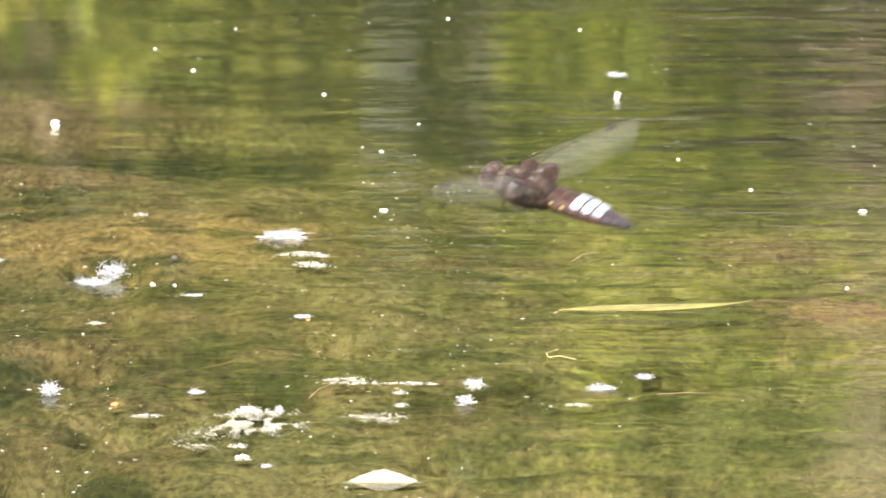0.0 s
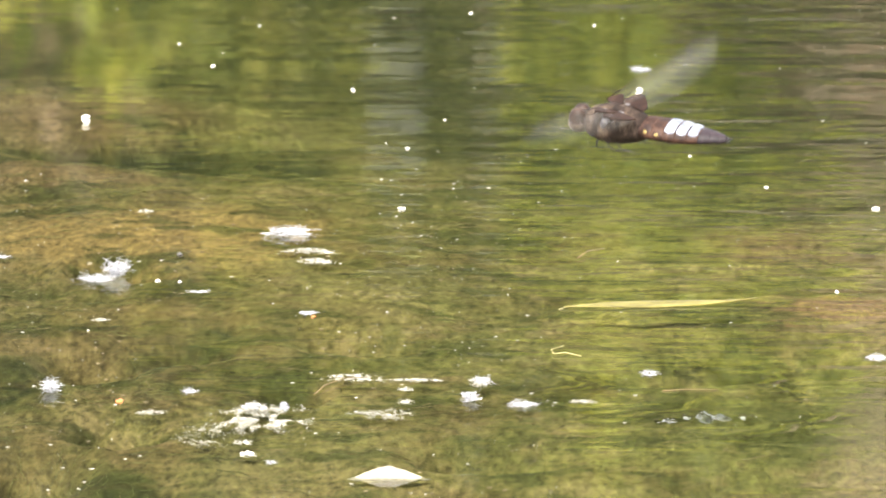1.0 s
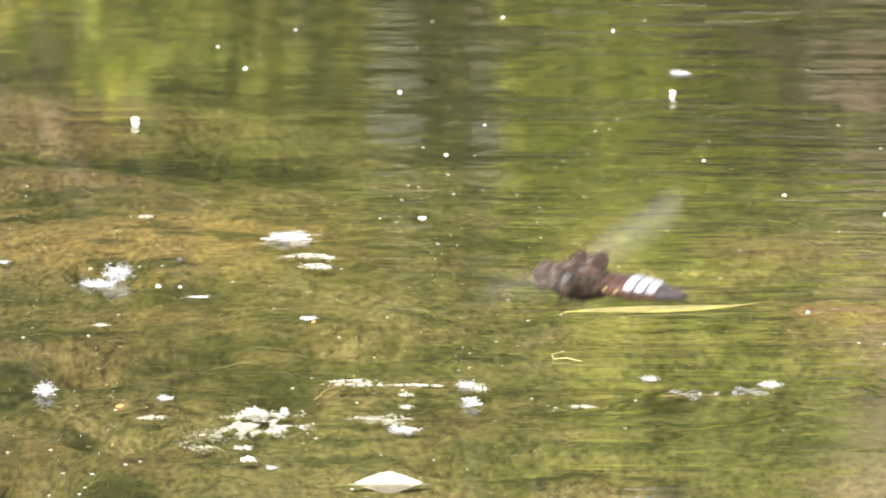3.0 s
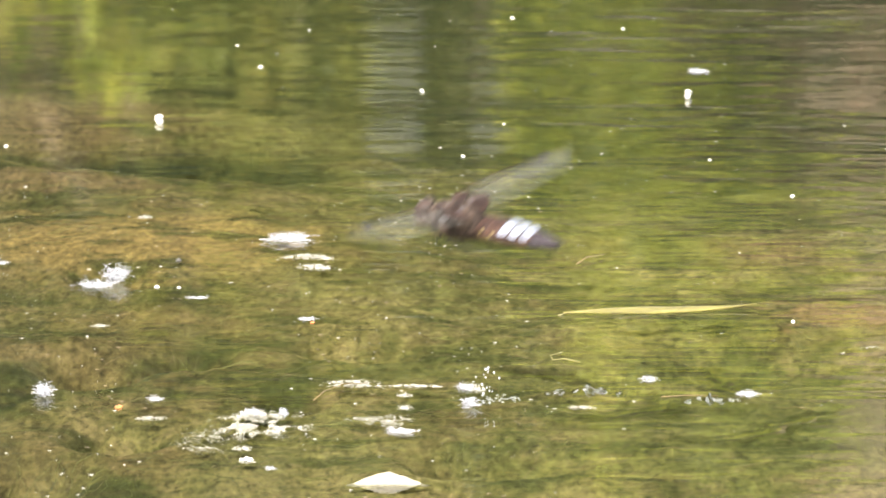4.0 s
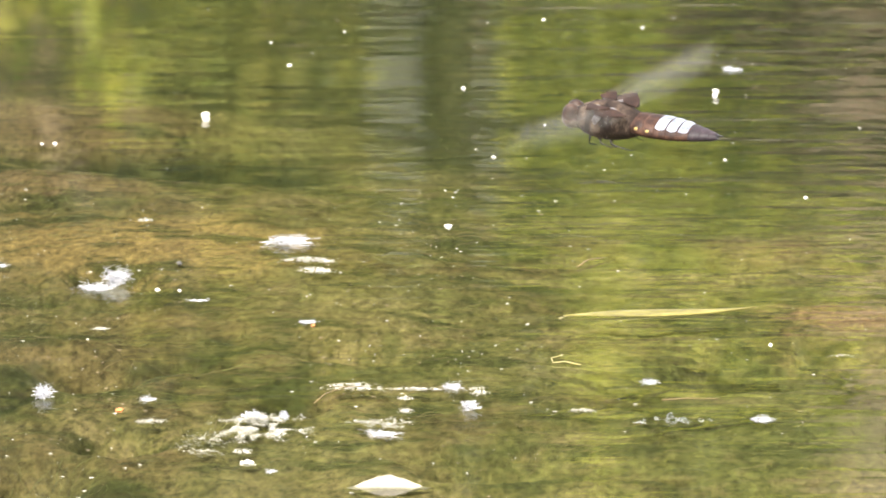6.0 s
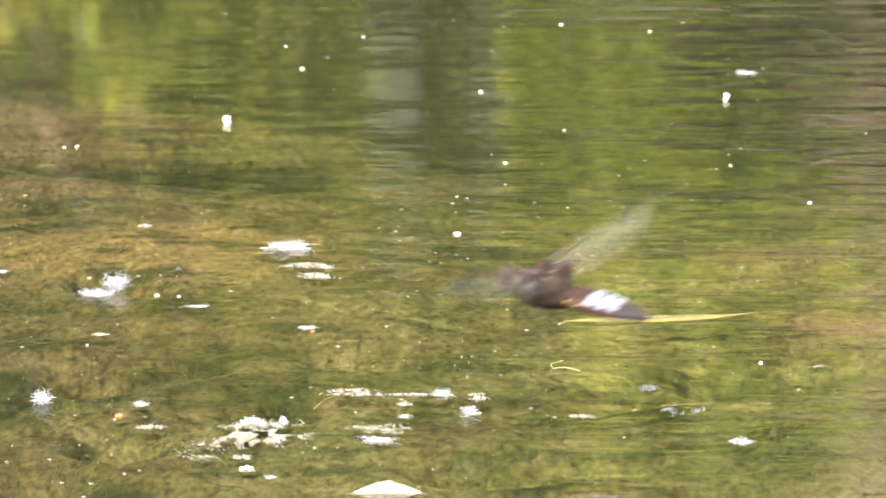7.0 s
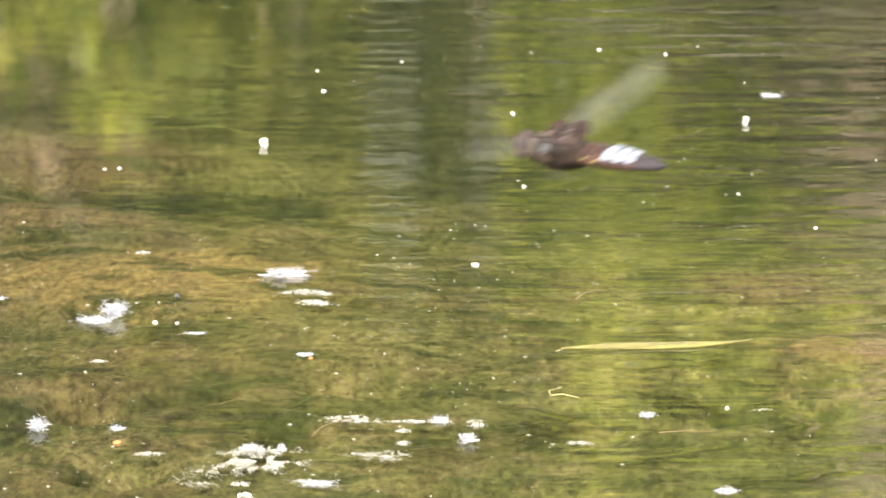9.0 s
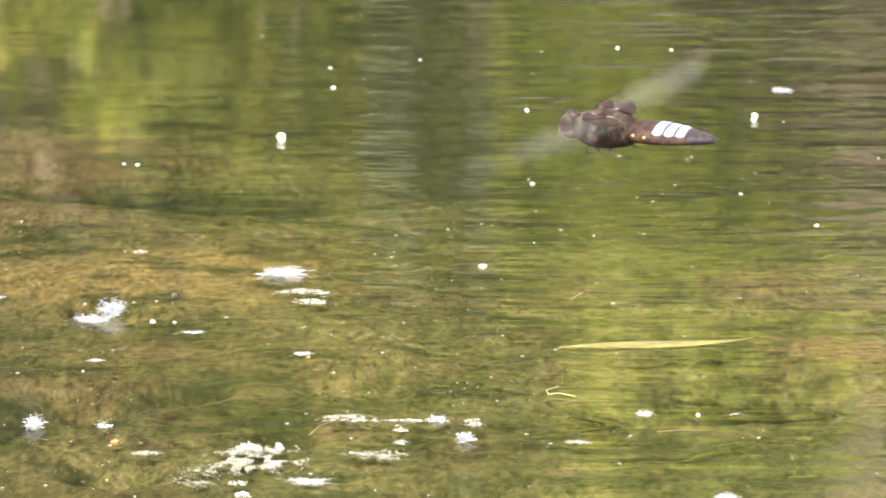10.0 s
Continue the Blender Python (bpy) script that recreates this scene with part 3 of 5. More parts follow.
def stump(x, y, r, top, seed):
    """An added weathered trunk, broken off, with a flared foot and a splintered top, for the water to mirror."""
    rng = random.Random(seed)
    root = tagged(new("unseen_stump"), "unseen pale grey stump with a broken top, added for its reflection", "stump", "stumps on the far bank")
    foot = land(x, y) - 0.05
    root.location = (x, y, foot)
    n, rings, verts, faces = 18, 12, [], []
    for i in range(rings + 1):
        q = i / rings
        for k in range(n):
            a = 2 * math.pi * k / n
            w = r * (1 + 0.5 * (1 - q) ** 4) * (1 + 0.10 * math.sin(3 * a + seed) + 0.05 * math.sin(7 * a + q * 3))
            z = (top - foot) * q + (0.03 * math.sin(2 * a + seed) + rng.uniform(-0.015, 0.015)) * q ** 6
            verts.append((w * math.cos(a) + 0.02 * q * math.sin(seed), w * math.sin(a), z))
    for i in range(rings):
        for k in range(n):
            a, b = i * n + k, i * n + (k + 1) % n
            faces.append((a, b, b + n, a + n))
    faces.append(tuple(range(rings * n, (rings + 1) * n)))
    part("trunk", raw("trunk", verts, faces, True), PALEBARK, root)
    side = 1 if seed % 2 else -1
    pts = [Vector((side * r * q, -0.01, (top - foot) * 0.6 + r * (q - 0.8))) for q in (0.8, 1.3, 1.7)]
    part("limb", raw("limb", *tube(pts, (r * 0.3, r * 0.22, r * 0.12), 8), True), PALEBARK, root, "broken stub of a limb")


# unseen stumps, added to put pale grey patches into the reflection
stump(-0.050, 10.2, 0.028, 1.03, 3)
stump(0.064, 10.3, 0.030, 1.06, 6)
for x, top, seed in ((-0.05, 0.935, 91), (0.06, 0.95, 92)):
    shrub(x, 9.95, 0.05, top, seed, "low tuft of green shoots at the foot of a stump", MIDLEAF, 12, 0.018, 0.05)
rng_row = random.Random(77)
ROWLABEL = "tall leafy shrub in a row behind the bank"
for i in range(11):
    shrub(-1.5 + 0.3 * i + rng_row.uniform(-0.08, 0.08), 13.2 + rng_row.uniform(-0.4, 0.6), 0.3, rng_row.uniform(3.0, 3.5), 50 + i, ROWLABEL, clumps=90)
for i in range(9):
    shrub(-2.0 + 0.5 * i + rng_row.uniform(-0.1, 0.1), 15.4, 0.42, rng_row.uniform(3.6, 4.2), 70 + i, "tall dark shrub in the hedge behind the bank", clumps=120)
for i, (x, top, leaf) in enumerate(((-0.42, 1.9, None), (-0.19, 1.62, LIGHTLEAF), (-0.05, 1.6, LIGHTLEAF), (0.06, 1.9, MIDLEAF), (0.22, 1.8, MIDLEAF), (0.40, 1.7, MIDLEAF), (0.52, 1.9, MIDLEAF))):
    shrub(x, 12.3, 0.12, top, 36 + i, ROWLABEL, leaf, 44, 0.07, 0.07)
shrub(1.7, 10.6, 0.7, 1.9, 32, "rounded green shrub on the earthen bank")
shrub(-2.1, 10.9, 0.8, 2.3, 33, "rounded green shrub on the earthen bank")
shrub(3.4, 11.0, 0.9, 2.5, 34, "tall green shrub on the earthen bank")
shrub(-4.0, 10.7, 0.9, 2.2, 35, "tall green shrub on the earthen bank")


# ---- things that float ----
DRIFTS = []


def drifting(ob, rows, turn=0.0):
    """Remembers where a floating thing is, time by time."""
    z, rz = ob.location.z, ob.rotation_euler.z
    DRIFTS.append((ob, [(t, pose(x, y, z, 0, 0, math.degrees(rz) + turn * t)) for t, x, y in rows]))
    return ob


def rest(x, y):
    """The height on which a light thing lies: the water, or weed that stands out of it."""
    return max(-0.0001, bed_height(x, y) if x else -0.0001)


def down_tuft(x, y, w, d, h, count, seed, label, rz=0.0, lean=(0, 0), core=0.35, ball=False):
    """Willow down: fine hairs that stand out of a matted core."""
    rng = random.Random(seed)
    hp = Heap()
    for i in range(int(count * (0.6 if ball else 1.0))):
        a = rng.uniform(0, 2 * math.pi)
        r = core * rng.random() ** 0.5
        p = Vector((math.cos(a) * r * w / 2, math.sin(a) * r * d / 2, rng.uniform(0.0, h * 0.2)))
        b = a + rng.gauss(0, 0.7)
        k = (0.15 + 1.1 * rng.random() ** 1.6) * (0.75 + 0.7 * noise.noise(Vector((math.cos(a) * 2.6, math.sin(a) * 2.6, seed * 1.7))))
        if ball:
            k = (0.3 + 0.7 * rng.random() ** 1.3) * (0.95 + 0.35 * noise.noise(Vector((math.cos(b) * 2.4, math.sin(b) * 2.4, seed * 1.3))))
        up = rng.random() ** (0.8 if ball else 1.5)
        ring = math.sqrt(1 - up * up)
        if ball:
            p = Vector((p.x * 0.9, p.y * 0.6, h * 0.25 * rng.random()))
        q = Vector((math.cos(b) * ring * k * w / 2, math.sin(b) * ring * k * d / 2, up * k * h)) + Vector((lean[0], lean[1], 0)) * h
        if not ball:
            q += Vector((p.x, p.y, 0)) * 0.5
        curl = 0.13 if ball else 0.08
        m = p.lerp(q, 0.4) + Vector((rng.gauss(0, curl) * w, rng.gauss(0, curl) * d, h * rng.uniform(0.0, 0.25)))
        o = p.lerp(q, 0.75) + Vector((rng.gauss(0, curl) * w, rng.gauss(0, curl) * d, h * rng.uniform(0.0, 0.18)))
        s = rng.choice((0.00004, 0.00006, 0.00008) if ball else (0.00003, 0.00004, 0.00005))
        hp.add(*tube([p, m, o, q], (s, s, s * 0.8, s * 0.4), 3))
    for i in range(count // (14 if ball else 9)):
        a, r = rng.uniform(0, 2 * math.pi), core * rng.random() ** 0.5
        s = rng.uniform(0.0001, 0.0003)
        hp.add(*lump(rng, math.cos(a) * r * w / 2, math.sin(a) * r * d / 2, h * (0.5 if ball else 0.25) * rng.random() ** 2, s * 1.4, s * 2.2, s * (0.7 if ball else 0.5)))
    ob = part("down_tuft", hp.mesh("down_tuft"), FLUFF)
    ob.location, ob.rotation_euler = (x, y, rest(x, y)), (0, 0, radians(rz))
    return tagged(ob, label, "seed down", "tufts of seed down on the water")


def scum(x, y, w, d, grains, seed, label, material=None, rz=0.0, bend=0.0, size=0.00016, h=0.0005):
    """A raft of dried scum: many grains along a bent patch."""
    rng = random.Random(seed)
    hp = Heap()
    made = 0
    while made < grains * 11:
        u, v = rng.gauss(0, 0.42), rng.gauss(0, 0.36)
        if abs(v) > 1 or abs(u) > 1 or noise.noise(Vector((u * 5.3 + seed, v * 3.4, 0.3))) < -0.08 + 0.25 * rng.random():
            continue
        s = size * rng.choice((0.22, 0.25, 0.3, 0.4, 0.5, 0.65, 0.9))
        hp.add(*lump(rng, u * w / 2, v * d * 0.65 + bend * d * (1 - u * u), h * rng.random() ** 2 * (1 - u * u) + s * 0.1, s * rng.uniform(0.8, 2.6), s * 2.4, s * 0.35))
        made += 1
    ob = part("scum_raft", hp.mesh("scum_raft"), material or FOAM)
    ob.location, ob.rotation_euler = (x, y, rest(x, y)), (0, 0, radians(rz))
    return tagged(ob, label, "scum", "rafts of scum on the water")


def fleck(x, y, w, d, seed, label="small white fleck of seed down on the water", material=None, kind="fleck", rz=0.0, tall=0.0):
    rng = random.Random(seed)
    hp = Heap()
    hp.add(*lump(rng, 0, 0, 0, w / 2, d / 2, min(w, d) * 0.3))
    if w > 0.002:
        for i in range(3):
            hp.add(*lump(rng, rng.uniform(-0.4, 0.4) * w, rng.uniform(-0.3, 0.3) * d, 0.0001, w * 0.22, d * 0.25, min(w, d) * 0.2))
    if tall:
        for q in (0.25, 0.75):
            hp.add(*lump(rng, rng.uniform(-0.1, 0.1) * w, 0, tall * q, w * 0.75, w * 0.5, tall * 0.34))
    ob = part(kind, hp.mesh(kind), material or SPECK)
    ob.location, ob.rotation_euler = (x, y, 0.0001), (0, 0, radians(rz))
    return tagged(ob, label, kind, "flecks on the water")


def willow_leaf(x, y, length, width, rz):
    rows, k = [], 22
    for i in range(k + 1):
        s = i / k
        half = width / 2 * (0.03 + math.sin(math.pi * s ** 0.85) ** 1.3) * (1 + 0.05 * math.sin(s * 31))
        bend = 0.0022 * max(0.0, s - 0.6) ** 2 * 6
        rise = 0.0002 + 0.0009 * max(0.0, s - 0.75) ** 2 * 12 + 0.00008 * math.sin(s * 9)
        rows.append((length * (s - 0.5), bend, rise, half))
    verts, faces = [], []
    for px, b, z, hf in rows:
        verts += [(px, b + hf * q, z + 0.0003 + hf * (0.2 * q + 0.04 * q * q)) for q in (-1, -0.5, 0, 0.5, 1)]
    for i in range(k):
        for j in range(4):
            a = i * 5 + j
            faces.append((a, a + 1, a + 6, a + 5))
    root = tagged(new("willow_leaf"), "long yellow willow leaf floating on the water", "leaf")
    root.location, root.rotation_euler = (x, y, 0.0), (0, 0, radians(rz))
    blade = part("blade", raw("blade", verts, faces, True), YELLOWLEAF, root)
    sol = blade.modifiers.new("thickness", "SOLIDIFY")
    sol.thickness = 0.0003
    v, f = tube([(px, b, z + 0.0003) for px, b, z, _ in rows], [0.0002 - 0.00012 * i / k for i in range(k + 1)], 5)
    part("midrib", raw("midrib", v, f, True), MIDRIB, root, "pale midrib")
    v, f = tube([(-length / 2 - 0.0015, rows[0][1] - 0.001, 0.0001), (-length / 2, rows[0][1], 0.0002)], (0.0002, 0.00025), 5)
    part("stalk", raw("stalk", v, f, True), MIDRIB, root)
    return root


def petal(x, y, w, d):
    """A cream petal that lies on the water, arched like a shallow shell."""
    verts, faces, n, rings = [], [], 36, 7
    for r in range(rings + 1):
        q = r / rings
        for k in range(n):
            a = 2 * math.pi * k / n
            c, s = math.cos(a), math.sin(a)
            edge = 1 + 0.03 * math.sin(5 * a + 1) + 0.02 * math.sin(11 * a)
            if s > 0:
                edge *= 1 - 0.30 * abs(math.sin(2 * a))
            px, py = c * w / 2 * q * edge, s * d / 2 * q * edge * (0.5 if s < 0 else 1.0)
            z = 0.0031 * max(0.0, 1 - (abs(px) * 2 / w) ** 1.5) * (1 - q ** 4) - 0.0006 + 0.00015 * math.sin(px * 1800) * q
            verts.append((px, py, z))
    for r in range(rings):
        for k in range(n):
            a, b = r * n + k, r * n + (k + 1) % n
            faces.append((a, a + n, b + n, b))
    ob = part("petal", raw("petal", verts, faces, True), CREAM)
    sol = ob.modifiers.new("thickness", "SOLIDIFY")
    sol.thickness, sol.offset = 0.0002, -1
    ob.location = (x, y, 0.0001)
    return tagged(ob, "curled cream petal floating on the water", "petal")


def bent_stem(name, points, radius, material, label, category):
    ox, oy = points[0][0], points[0][1]
    v, f = tube([(a - ox, b - oy, c) for a, b, c in points], [radius * (1 - 0.5 * i / len(points)) for i in range(len(points))], 6)
    ob = part(name, raw(name, v, f, True), material)
    ob.location = (ox, oy, 0.0002)
    return tagged(ob, label, category)


# tufts of down that lie still on the weed
down_tuft(-0.0968, 2.9323, 0.0115, 0.014, 0.0026, 150, 1, "flattened white seed down resting on the algae mat", core=0.6)
down_tuft(-0.0921, 2.9393, 0.0095, 0.014, 0.0068, 240, 2, "upright tuft of white seed down with curled hairs", lean=(0.12, 0.1), ball=True)
down_tuft(-0.0439, 3.0146, 0.0175, 0.018, 0.0034, 130, 3, "spread white tuft of seed down with fine hairs", ball=True, core=0.6)
down_tuft(-0.1250, 2.9734, 0.0055, 0.006, 0.0008, 60, 4, "small white tuft of seed down")
down_tuft(-0.0371, 2.8760, 0.0062, 0.008, 0.0009, 70, 5, "small white tuft of seed down", core=0.7)
down_tuft(-0.0679, 2.9127, 0.0060, 0.005, 0.0007, 60, 6, "thin streak of white seed down", core=0.8)
down_tuft(-0.0437, 2.6435, 0.0036, 0.007, 0.0009, 50, 7, "small white tuft of seed down", core=0.6)
down_tuft(0.0071, 2.7355, 0.0078, 0.016, 0.0034, 100, 8, "white star-shaped tuft of seed down", ball=True)
down_tuft(0.0546, 2.7775, 0.0052, 0.010, 0.001, 70, 9, "small flat white tuft of seed down", core=0.8)
drifting(down_tuft(0, 0, 0.0075, 0.014, 0.0046, 170, 10, "white star-shaped tuft of seed down", ball=True), [(0, -0.1019, 2.7490), (1, -0.1030, 2.7490), (2.5, -0.1044, 2.7504), (4, -0.1047, 2.7517), (5.5, -0.1048, 2.7530), (7, -0.1052, 2.7530), (8, -0.1050, 2.7531), (9, -0.1059, 2.7530), (10, -0.1062, 2.7544)])
drifting(down_tuft(0, 0, 0.0058, 0.008, 0.0012, 90, 11, "flat white tuft of seed down drifting by"), [(0, -0.0638, 2.7530), (1, -0.0666, 2.7490), (2.5, -0.0718, 2.7464), (4, -0.0754, 2.7464), (5.5, -0.0769, 2.7490), (7, -0.0794, 2.7517), (8, -0.0808, 2.7531), (9, -0.0853, 2.7558), (10, -0.0881, 2.7584)])
drifting(down_tuft(0, 0, 0.0105, 0.016, 0.002, 120, 12, "white feathery tuft with long rays drifting on the water", core=0.3), [(0, 0.0429, 2.7584), (0.5, 0.0350, 2.7501), (1, 0.0208, 2.7280), (1.5, 0.0057, 2.7172), (2.5, -0.0103, 2.7005), (4, -0.0105, 2.6966), (5.5, -0.0147, 2.6965), (7, -0.0163, 2.6966), (7.5, -0.0198, 2.6877), (8, -0.0271, 2.6800), (9, -0.0314, 2.6724), (10, -0.0328, 2.6737)], 6)
drifting(down_tuft(0, 0, 0.0066, 0.013, 0.0024, 120, 13, "dense white tuft of seed down", core=0.6), [(0, 0.0096, 2.7664), (1, 0.0103, 2.7651), (2.5, 0.0060, 2.7665), (4, 0.0064, 2.7638), (5.5, 0.0041, 2.7691), (7, -0.0000, 2.7679), (8, -0.0007, 2.7651), (9, -0.0000, 2.7679), (10, -0.0000, 2.7678)])
drifting(down_tuft(0, 0, 0.0085, 0.010, 0.0016, 120, 14, "white tuft of seed down with a trailing thread", core=0.45), [(0, 0.0565, 3.3479), (1, 0.0626, 3.3519), (2.5, 0.0718, 3.3538), (4, 0.0814, 3.3616), (5.5, 0.0899, 3.3696), (7, 0.0970, 3.3775), (8, 0.1019, 3.3836), (9, 0.1059, 3.3875), (10, 0.1107, 3.3975)])
drifting(down_tuft(0, 0, 0.0070, 0.010, 0.0014, 90, 17, "flat white tuft of seed down drifting by", core=0.8), [(0, 0.1302, 2.8172), (1, 0.1158, 2.8021), (1.5, 0.1086, 2.7951), (2, 0.1004, 2.7856), (2.5, 0.0925, 2.7759), (4, 0.0800, 2.7544), (4.5, 0.0807, 2.7477), (5, 0.0834, 2.7410), (5.5, 0.0838, 2.7317), (7, 0.0767, 2.6953), (7.5, 0.0736, 2.6863), (8, 0.0729, 2.6775), (9, 0.0725, 2.6623), (10, 0.0729, 2.6522)])
drifting(scum(0, 0, 0.0085, 0.004, 22, 16, "thin curved sliver of white down", bend=0.9, size=0.00012, h=0.0002), [(0, 0.1323, 2.8412), (3.8, 0.1168, 2.8267), (4, 0.1159, 2.8258), (5.5, 0.1098, 2.8202), (7, 0.1012, 2.8090), (8, 0.0936, 2.7966), (9, 0.0861, 2.7828), (9.6, 0.0819, 2.7784), (10, 0.0789, 2.7738)])

# rafts of scum
scum(-0.0383, 2.9816, 0.0175, 0.008, 240, 41, "pale crescent of dried scum on the weed", bend=0.35)
scum(-0.0358, 2.9653, 0.0115, 0.009, 200, 42, "pale patch of dried scum on the weed")
scum(-0.0238, 2.7687, 0.0180, 0.010, 260, 43, "pale streak of dried scum on the water", bend=0.2)
scum(-0.0069, 2.7669, 0.0165, 0.0035, 130, 44, "thin line of pale scum on the water", size=0.00018)
scum(0.0096, 2.7634, 0.0060, 0.013, 90, 45, "clotted white scum on the water")
scum(-0.0471, 2.7064, 0.0290, 0.036, 480, 46, "heaped grey-white scum with bubbles caught in the weed", FOAM, h=0.0006)
scum(-0.0473, 2.7200, 0.0125, 0.009, 200, 47, "white crust of dried scum", FOAM, h=0.0014)
scum(-0.0497, 2.7235, 0.0075, 0.010, 130, 59, "small white cap of dried foam", FLUFF, h=0.0012)
scum(-0.0415, 2.7240, 0.0030, 0.006, 50, 60, "small white cap of dried foam", FLUFF, h=0.0016)
scum(-0.0580, 2.6900, 0.0180, 0.020, 60, 38, "thin greyish scum on the weed", GREYSCUM, rz=30)
scum(-0.0625, 2.6746, 0.0100, 0.018, 60, 48, "thin greyish scum on the weed", GREYSCUM, rz=25)
scum(-0.0512, 2.6730, 0.0052, 0.006, 60, 49, "small pale patch of scum")
scum(-0.0494, 2.6549, 0.0046, 0.005, 45, 50, "small pale patch of scum")
scum(-0.0138, 2.7140, 0.0130, 0.014, 170, 51, "thin greyish scum on the weed", GREYSCUM, rz=-14)
scum(-0.0197, 2.7166, 0.0120, 0.005, 90, 52, "thin line of greyish scum", GREYSCUM)
scum(-0.0097, 2.7337, 0.0046, 0.006, 45, 53, "small pale patch of scum")
scum(-0.0101, 2.7528, 0.0050, 0.004, 40, 54, "small pale patch of scum")
scum(-0.0758, 2.7174, 0.0090, 0.005, 90, 55, "pale streak of scum with a brown edge")
scum(-0.0937, 2.8646, 0.0055, 0.003, 45, 56, "short pale streak of scum")
scum(0.0363, 2.7337, 0.0080, 0.004, 60, 57, "thin line of pale scum")
scum(-0.0867, 3.0580, 0.0050, 0.004, 40, 58, "small pale patch of scum")

# single floating bits
willow_leaf(0.0604, 2.8875, 0.0550, 0.0048, 9.5)
petal(-0.0138, 2.6230, 0.0212, 0.0110)
bent_stem("straw", [(0.0369, 2.8018, 0.0004), (0.0327, 2.8063, 0.0006), (0.0297, 2.8054, 0.0004), (0.0291, 2.8117, 0.0005), (0.0325, 2.8136, 0.0012)], 0.00017, STRAW, "bent pale straw on the water", "straw")
bent_stem("twig", [(0.0381, 2.9683, 0.0003), (0.0411, 2.9775, 0.0009), (0.0460, 2.9836, 0.0006)], 0.00018, TWIG, "small orange-brown twig on the water", "twig")
bent_stem("twig", [(0.0576, 2.7493, 0.0), (0.0641, 2.7511, 0.0001), (0.0725, 2.7511, 0.0)], 0.00016, TWIG, "thin orange-brown twig lying just in the water", "twig")
bent_stem("root_thread", [(-0.0338, 2.7424, 0.0002), (-0.0311, 2.7546, 0.0006), (-0.0260, 2.7651, 0.0008), (-0.0200, 2.7669, 0.0006)], 0.00014, TWIG, "thin yellow-brown root thread beside the scum", "root")
fleck(-0.0748, 2.9775, 0.0020, 0.005, 61, "dark round seed on the algae mat", DARKSEED, "seed")
fleck(-0.0845, 2.7337, 0.0022, 0.004, 62, "small orange bud scale on the water", ORANGE, "bud_scale")
fleck(-0.0355, 2.8694, 0.0014, 0.002, 63, "small orange bud scale on the water", ORANGE, "bud_scale")
fleck(-0.0797, 2.9303, 0.0017, 0.0028, 64)
fleck(-0.0736, 2.9293, 0.0014, 0.0022, 65)
fleck(-0.0497, 2.6557, 0.0030, 0.0028, 66)

